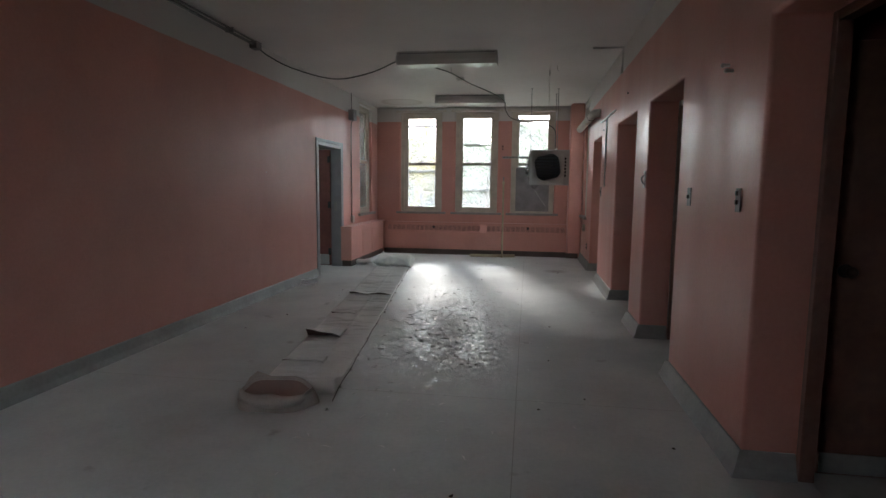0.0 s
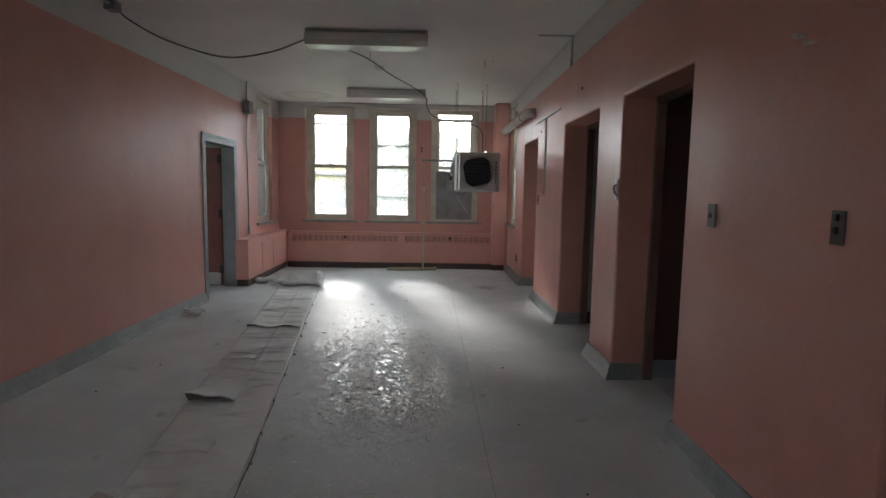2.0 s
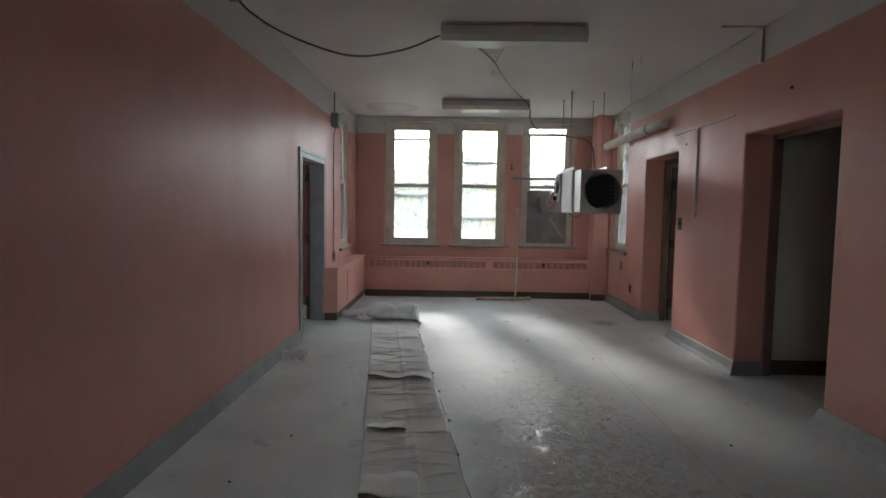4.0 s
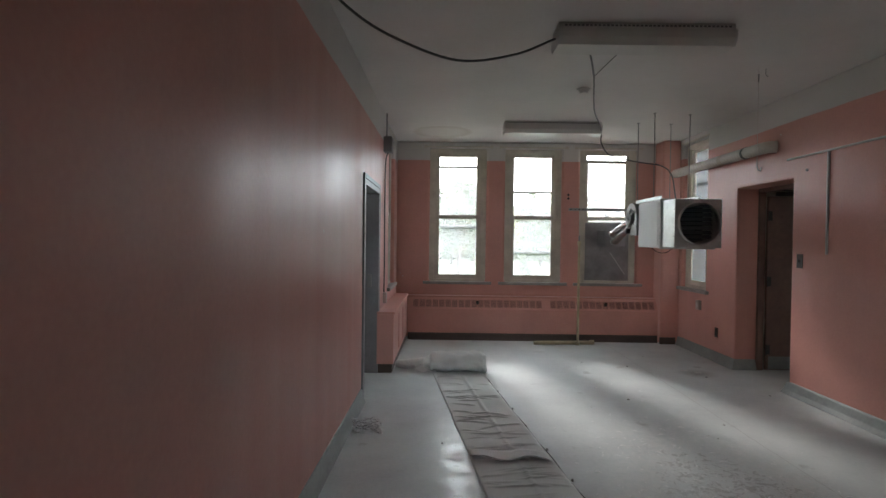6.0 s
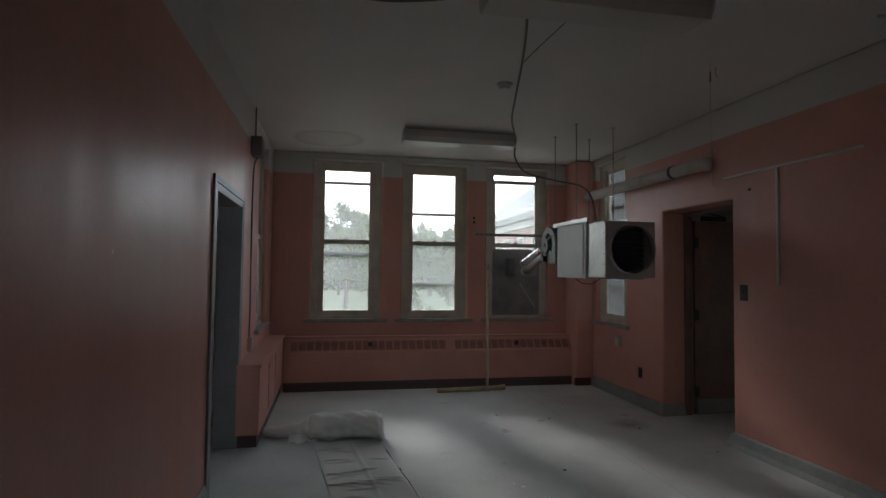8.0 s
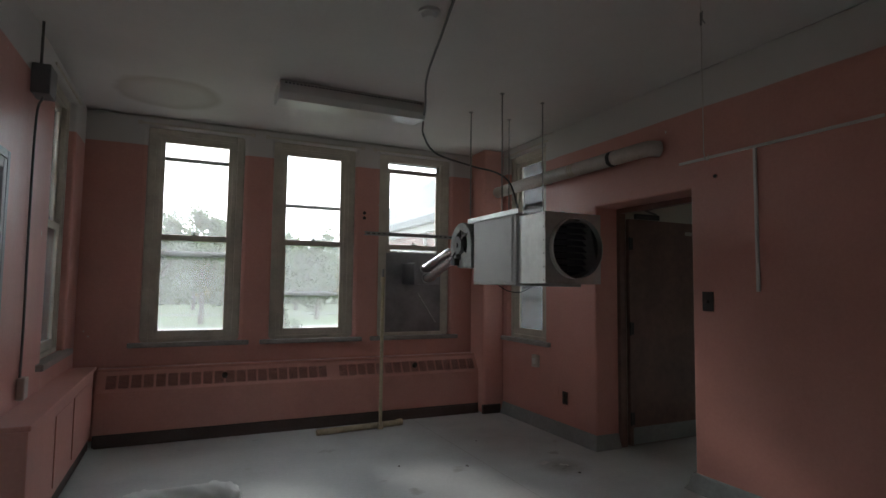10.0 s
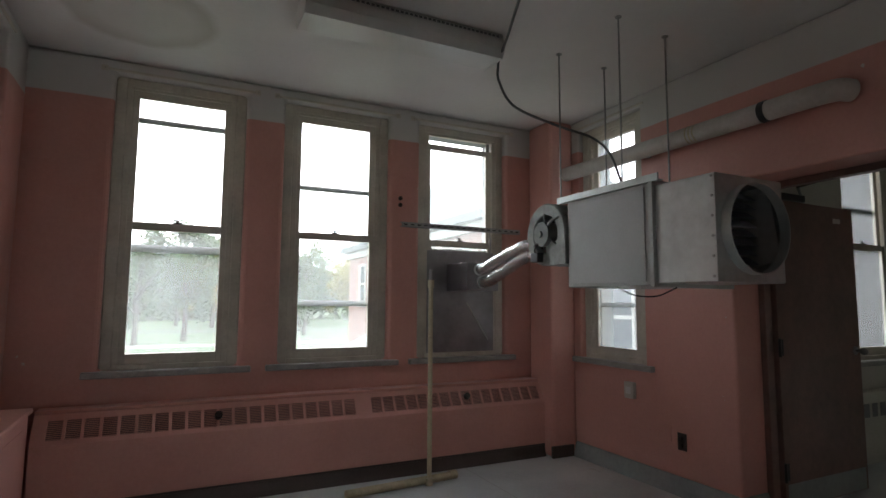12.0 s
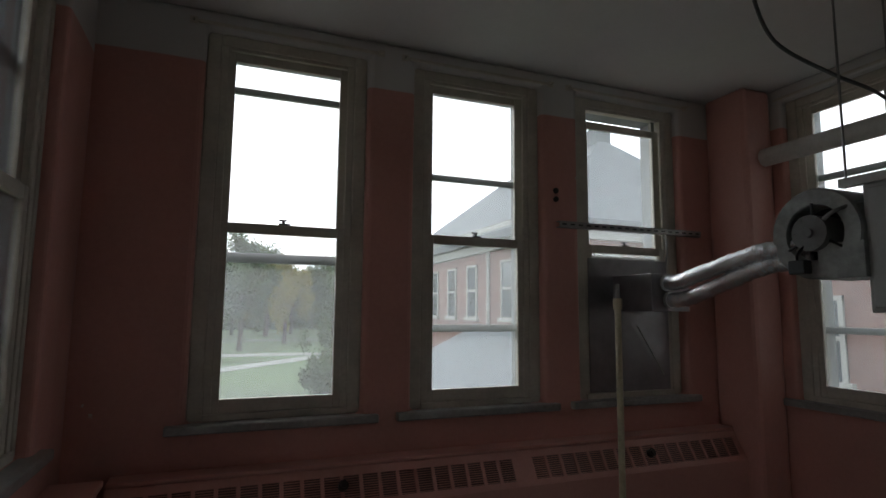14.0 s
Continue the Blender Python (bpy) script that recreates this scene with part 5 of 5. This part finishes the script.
for k in range(800):
    x, y = rnd.gauss(-0.58, 0.38), rnd.gauss(5.1, 1.1)
    an, ln, w = rnd.uniform(0, 6.28), rnd.uniform(0.012, 0.07), rnd.uniform(0.0015, 0.007)
    d, s = Vector((math.cos(an), math.sin(an), 0)), Vector((-math.sin(an), math.cos(an), 0))
    p0 = Vector((x, y, 0.0015))
    a = [bm.verts.new(p0 + d * (ln * t) + s * (w * (1 - abs(2 * t - 1)) * sg) + Vector((0, 0, 0.005 * abs(sg) * rnd.uniform(0, 1) + 0.003 * math.sin(3 * t)))) for t, sg in ((0, 0), (0.5, -1), (1, 0), (0.5, 1))]
    bm.faces.new(a)
tagged(part("film_residue", bm, M_FILM), "shreds of shiny plastic film stuck to the floor", "film residue", kind="stuff")

# pale paper scraps
for k, (x, y, w, d, an) in enumerate(((0.50, 9.12, 0.10, 0.05, 20), (0.62, 9.02, 0.07, 0.04, -35), (0.35, 9.55, 0.05, 0.04, 60), (-0.95, 4.35, 0.06, 0.03, 40), (-1.22, 5.6, 0.08, 0.05, -20))):
    bm = bmesh.new()
    g = [[bm.verts.new((w * (i / 4 - 0.5), d * (j / 3 - 0.5), 0.002 + 0.006 * abs(math.sin(i * 1.3 + j * 0.9 + k)))) for j in range(4)] for i in range(5)]
    for i in range(4):
        for j in range(3):
            bm.faces.new((g[i][j], g[i + 1][j], g[i + 1][j + 1], g[i][j + 1]))
    tagged(part("paper_scrap", bm, M_WHITE), "small crumpled pale paper scrap on the floor", "paper scrap", group="paper scraps").matrix_world = pose(x, y, 0, 0, 0, an)

# ---- outside ----
def plain(name, color, rough=0.9, **k):
    return material(name, color, rough, **k)


GZ = -4.2
M_GRASS = plain("lawn", (0.07, 0.105, 0.04), var=0.2, grain=3.0, blotch=0.12, bump=0.3)
M_ROAD = plain("asphalt", (0.10, 0.10, 0.10), var=0.1, grain=8, blotch=0.3)
M_PATHC = plain("concrete_path", (0.26, 0.255, 0.24), var=0.1, grain=6, blotch=0.4)
M_BRICK = plain("red_brick", (0.21, 0.115, 0.095), var=0.15, grain=5, blotch=0.5)
M_SLATE = plain("grey_slate_roof", (0.095, 0.105, 0.115), 0.75, var=0.12, grain=4, blotch=0.6, bump=0)
M_STONEW = plain("pale_stone_trim", (0.36, 0.35, 0.33), var=0.08, blotch=1.0)
M_PANE = plain("dark_far_glass", (0.05, 0.06, 0.07), 0.12, var=0.1)
M_BARK = plain("bark", (0.07, 0.055, 0.045), var=0.2, grain=12, blotch=1.0)
M_LEAF = [plain("leaves_green", (0.052, 0.088, 0.02), 0.7, var=0.12, grain=1.5, blotch=0.5, bump=0), plain("leaves_yellowing", (0.23, 0.19, 0.035), 0.7, var=0.12, grain=1.5, blotch=0.5, bump=0)]
for leaf in M_LEAF:
    nt = leaf.node_tree
    pb, end = nt.nodes["Principled BSDF"], nt.nodes["Material Output"]
    thin, both = nt.nodes.new("ShaderNodeBsdfTranslucent"), nt.nodes.new("ShaderNodeMixShader")
    both.inputs["Fac"].default_value = 0.45
    nt.links.new(pb.inputs["Base Color"].links[0].from_socket, thin.inputs["Color"])
    nt.links.new(pb.outputs["BSDF"], both.inputs[1])
    nt.links.new(thin.outputs["BSDF"], both.inputs[2])
    nt.links.new(both.outputs["Shader"], end.inputs["Surface"])
tagged(part("ground", boxed(-600, 600, -600, 900, GZ - 1, GZ), M_GRASS), "green lawn below the windows", "ground", kind="structure")
tagged(part("road", boxed(-300, 300, 112, 119, GZ, GZ + 0.03), M_ROAD), "grey asphalt street beyond the lawn", "road", kind="structure")
ob = tagged(part("path", boxed(-200, 200, -2.2, 2.2, 0, 0.05), M_PATHC), "pale concrete path across the lawn", "path", kind="structure")
ob.matrix_world = pose(-2, 81, GZ, 0, 0, 2)
ob = tagged(part("path", boxed(-1.3, 1.3, -34, 0, 0, 0.055), M_PATHC), "pale concrete path across the lawn", "path", kind="structure")
ob.matrix_world = pose(10.5, 79.5, GZ, 0, 0, -40)


def leaf_cloud(centre, radii, count, size, seed):
    """Clumped leaves in an uneven crown with gaps: many small bent blades."""
    r = np.random.RandomState(seed)
    blobs = []
    for _ in range(34):
        d = r.normal(size=3)
        d /= np.linalg.norm(d)
        blobs.append((np.array(centre) + d * np.array(radii) * r.uniform(0.30, 1.08), r.uniform(0.16, 0.38)))
    def unit(v):
        return v / (np.linalg.norm(v, axis=1, keepdims=True) + 1e-9)

    pick = r.randint(len(blobs), size=count)
    c, s = np.array([q[0] for q in blobs])[pick], np.array([q[1] for q in blobs])[pick, None]
    p = c + r.normal(size=(count, 3)) * np.array(radii) * s * 0.40
    facing = unit((p - np.array(centre)) / np.array(radii)) + r.normal(size=(count, 3)) * 0.45
    a = unit(np.cross(facing, r.normal(size=(count, 3))))
    b = unit(np.cross(facing, a))
    a, b = a * size * r.uniform(0.6, 1.4, (count, 1)), b * size * r.uniform(0.5, 1.0, (count, 1))
    verts = np.stack([p - a, p + b * 0.6, p + a, p - b * 0.6], axis=1).reshape(-1, 3).tolist()
    faces = np.arange(4 * count).reshape(-1, 4).tolist()
    me = bpy.data.meshes.new("crown")
    me.from_pydata(verts, [], faces)
    return me


def tree(x, y, h, spread, leaf, label, seed, count=15000):
    t = thing("tree", label, "tree", (x, y, GZ))
    r = random.Random(seed)
    bm = tube(spline([(x, y, GZ - 0.2), (x + 0.1, y, GZ + h * 0.2), (x - 0.1, y + 0.1, GZ + h * 0.45), (x, y, GZ + h * 0.75)], 6), h * 0.022, 10, rings=lambda i: max(0.2, 1.25 - i * 0.055))
    part("trunk", bm, M_BARK, t)
    for k in range(7):
        an, z = 2.4 * k + r.uniform(-0.3, 0.3), GZ + h * r.uniform(0.25, 0.5)
        e = Vector((x + spread * 0.7 * math.cos(an), y + spread * 0.7 * math.sin(an), z + h * 0.25))
        part("limb", tube(spline([(x, y, z), (Vector((x, y, z)) + e) / 2 + Vector((0, 0, 0.3)), e], 5), h * 0.012, 7, rings=lambda i: max(0.25, 1.0 - 0.08 * i)), M_BARK, t)
    me = leaf_cloud((x, y, GZ + h * 0.58), (spread, spread, h * 0.41), count, h * 0.020, seed)
    me.materials.append(leaf)
    crown = new("crown", me)
    crown.parent, crown.matrix_parent_inverse = t, t.matrix_world.inverted()
    return t


for k, (x, y, h, s, lf) in enumerate(((-0.4, 90, 15.5, 4.8, 0), (7.0, 105, 14.5, 5.2, 1), (-6.0, 84, 14.5, 4.8, 0), (-17, 88, 14, 5, 1), (-27, 80, 13, 5, 0), (17.5, 98, 14, 5, 0), (5.5, 128, 19, 7, 0), (20, 132, 18, 8, 0), (-10, 130, 18, 7.5, 0), (-27, 126, 17, 8, 0), (36, 130, 17, 8, 1), (-46, 110, 15, 8, 0), (-1, 138, 15, 8, 1), (12, 142, 15, 8, 0), (-19, 138, 15, 8, 0), (28, 145, 16, 9, 0), (-36, 135, 15, 8, 1))):
    tree(x, y, h, s, M_LEAF[lf], "broad tree with yellowing leaves on the lawn" if lf else "broad green leafy tree on the lawn", 40 + k)
woods = leaf_cloud((10, 172, GZ + 6), (95, 6, 9), 16000, 1.3, 91)
woods.materials.append(M_LEAF[0])
tagged(new("far_woods", woods), "dense far line of green trees closing the horizon", "woods", kind="stuff")
bush = thing("shrub", "loose green shrub on the lawn below the window", "shrub", (2.75, 39, GZ))
me = leaf_cloud((2.75, 39, GZ + 2.3), (1.45, 1.45, 2.5), 7000, 0.11, 77)
me.materials.append(M_LEAF[0])
fo = new("foliage", me)
fo.parent, fo.matrix_parent_inverse = bush, bush.matrix_world.inverted()
part("stem", rod(bmesh.new(), (2.75, 39, GZ - 0.1), (2.75, 39, GZ + 1.6), 0.08, 8, 0.04), M_BARK, bush)


def hip_roof(x0, x1, y0, y1, z, rise, run, over=0.5):
    bm = bmesh.new()
    x0, x1, y0, y1 = x0 - over, x1 + over, y0 - over, y1 + over
    c = [bm.verts.new(v) for v in ((x0, y0, z), (x1, y0, z), (x1, y1, z), (x0, y1, z))]
    xm = (x0 + x1) / 2
    r0, r1 = bm.verts.new((xm, y0 + run, z + rise)), bm.verts.new((xm, y1 - run, z + rise))
    bm.faces.new((c[0], c[1], r0)), bm.faces.new((c[2], c[3], r1))
    bm.faces.new((c[1], c[2], r1, r0)), bm.faces.new((c[3], c[0], r0, r1))
    lo = [bm.verts.new(v.co - Vector((0, 0, 0.3))) for v in c]
    for k in range(4):
        bm.faces.new((c[k], c[(k + 1) % 4], lo[(k + 1) % 4], lo[k]))
    bm.faces.new(lo)
    return bm


def far_window(parent, x, y, z0, z1, w, axis):
    """A sash window set in a far wall: axis x faces -x, axis y faces -y."""
    def bx(u0, u1, d0, d1, a, b):
        return boxed(x + d0, x + d1, y + u0, y + u1, a, b) if axis == "x" else boxed(x + u0, x + u1, y + d0, y + d1, a, b)
    bm = bx(-w / 2, -w / 2 + 0.1, -0.06, 0.02, z0, z1)
    for a in (bx(w / 2 - 0.1, w / 2, -0.06, 0.02, z0, z1), bx(-w / 2, w / 2, -0.07, 0.02, z1 - 0.1, z1), bx(-w / 2, w / 2, -0.07, 0.02, (z0 + z1) / 2 - 0.05, (z0 + z1) / 2 + 0.05)):
        me = bpy.data.meshes.new("tmp")
        a.to_mesh(me)
        a.free()
        bm.from_mesh(me)
        bpy.data.meshes.remove(me)
    win = part("window", bm, M_STONEW, parent)
    part("pane", bx(-w / 2, w / 2, -0.02, -0.005, z0, z1), M_PANE, win)
    part("sill", bx(-w / 2 - 0.12, w / 2 + 0.12, -0.14, 0.0, z0 - 0.18, z0 - 0.01), M_STONEW, win)


wing = thing("brick_building", "red brick building wing with a grey slate hip roof", "building", (13, 30, GZ))
part("wall", boxed(8.0, 18.0, 24.0, 41.0, GZ, 4.3), M_BRICK, wing)
part("roof", hip_roof(8.0, 18.0, 24.0, 41.0, 4.62, 4.6, 4.6), M_SLATE, wing, "grey slate hip roof")
part("cornice", boxed(7.8, 18.2, 23.8, 41.2, 3.95, 4.31), M_STONEW, wing, "pale stone cornice")
bm = boxed(12.6, 13.4, 27.9, 28.7, 8.6, 9.6)
rod(bm, (13, 28.3, 9.6), (13, 28.3, 9.9), 0.5, 12, 0.2)
part("roof_vent", bm, M_SLATE, wing)
part("snow_guard", boxed(7.62, 7.68, 23.7, 41.3, 4.66, 4.95), M_STONEW, wing, "pale strip along the eaves")
for y in (25.4, 27.6, 31.0, 33.4, 35.8, 38.2):
    far_window(wing, 8.0, y, 1.2, 3.5, 1.1, "x")
    far_window(wing, 8.0, y, -2.9, -0.7, 1.1, "x")
for x in (10, 12.5, 15):
    far_window(wing, x, 24.0, 1.2, 3.5, 1.1, "y")
part("downpipe", rod(bmesh.new(), (7.9, 29.2, GZ), (7.9, 29.2, 4.2), 0.08, 8), M_STONEW, wing)
low = thing("brick_block", "low brick block with flat roof and pale coping", "building", (13, 15, GZ))
part("wall", boxed(9.0, 20.0, 6.0, 23.6, GZ, 2.3), M_BRICK, low)
part("coping", boxed(8.85, 20.1, 5.9, 23.7, 2.301, 2.5), M_STONEW, low, "pale stone coping")
for y in (11.2, 13.6, 16.0, 18.4):
    far_window(low, 9.0, y, -2.9, -1.1, 1.1, "x")
    far_window(low, 9.0, y, 0.1, 1.8, 1.1, "x")
annex = thing("annex", "single-storey annex with a grey slate roof", "building", (5, 27, GZ))
part("wall", boxed(3.0, 7.75, 17.5, 27.0, GZ, -1.1), M_BRICK, annex)
part("roof", hip_roof(3.0, 7.75, 17.5, 27.0, -0.8, 1.8, 2.4, 0.22), M_SLATE, annex, "grey slate hip roof")
# out-of-view brick mass, added to keep sky light off the west window
added_west_wing = thing("unseen_brick_wing", "unseen plain dark red brick wing added to block light at the west window", "building", (-7, 14, GZ))
part("wall", boxed(-9.0, -5.4, 10.2, 17.5, GZ, 5.0), M_BRICK, added_west_wing)
part("coping", boxed(-9.1, -5.3, 10.1, 17.6, 5.001, 5.2), M_STONEW, added_west_wing, "pale stone coping")
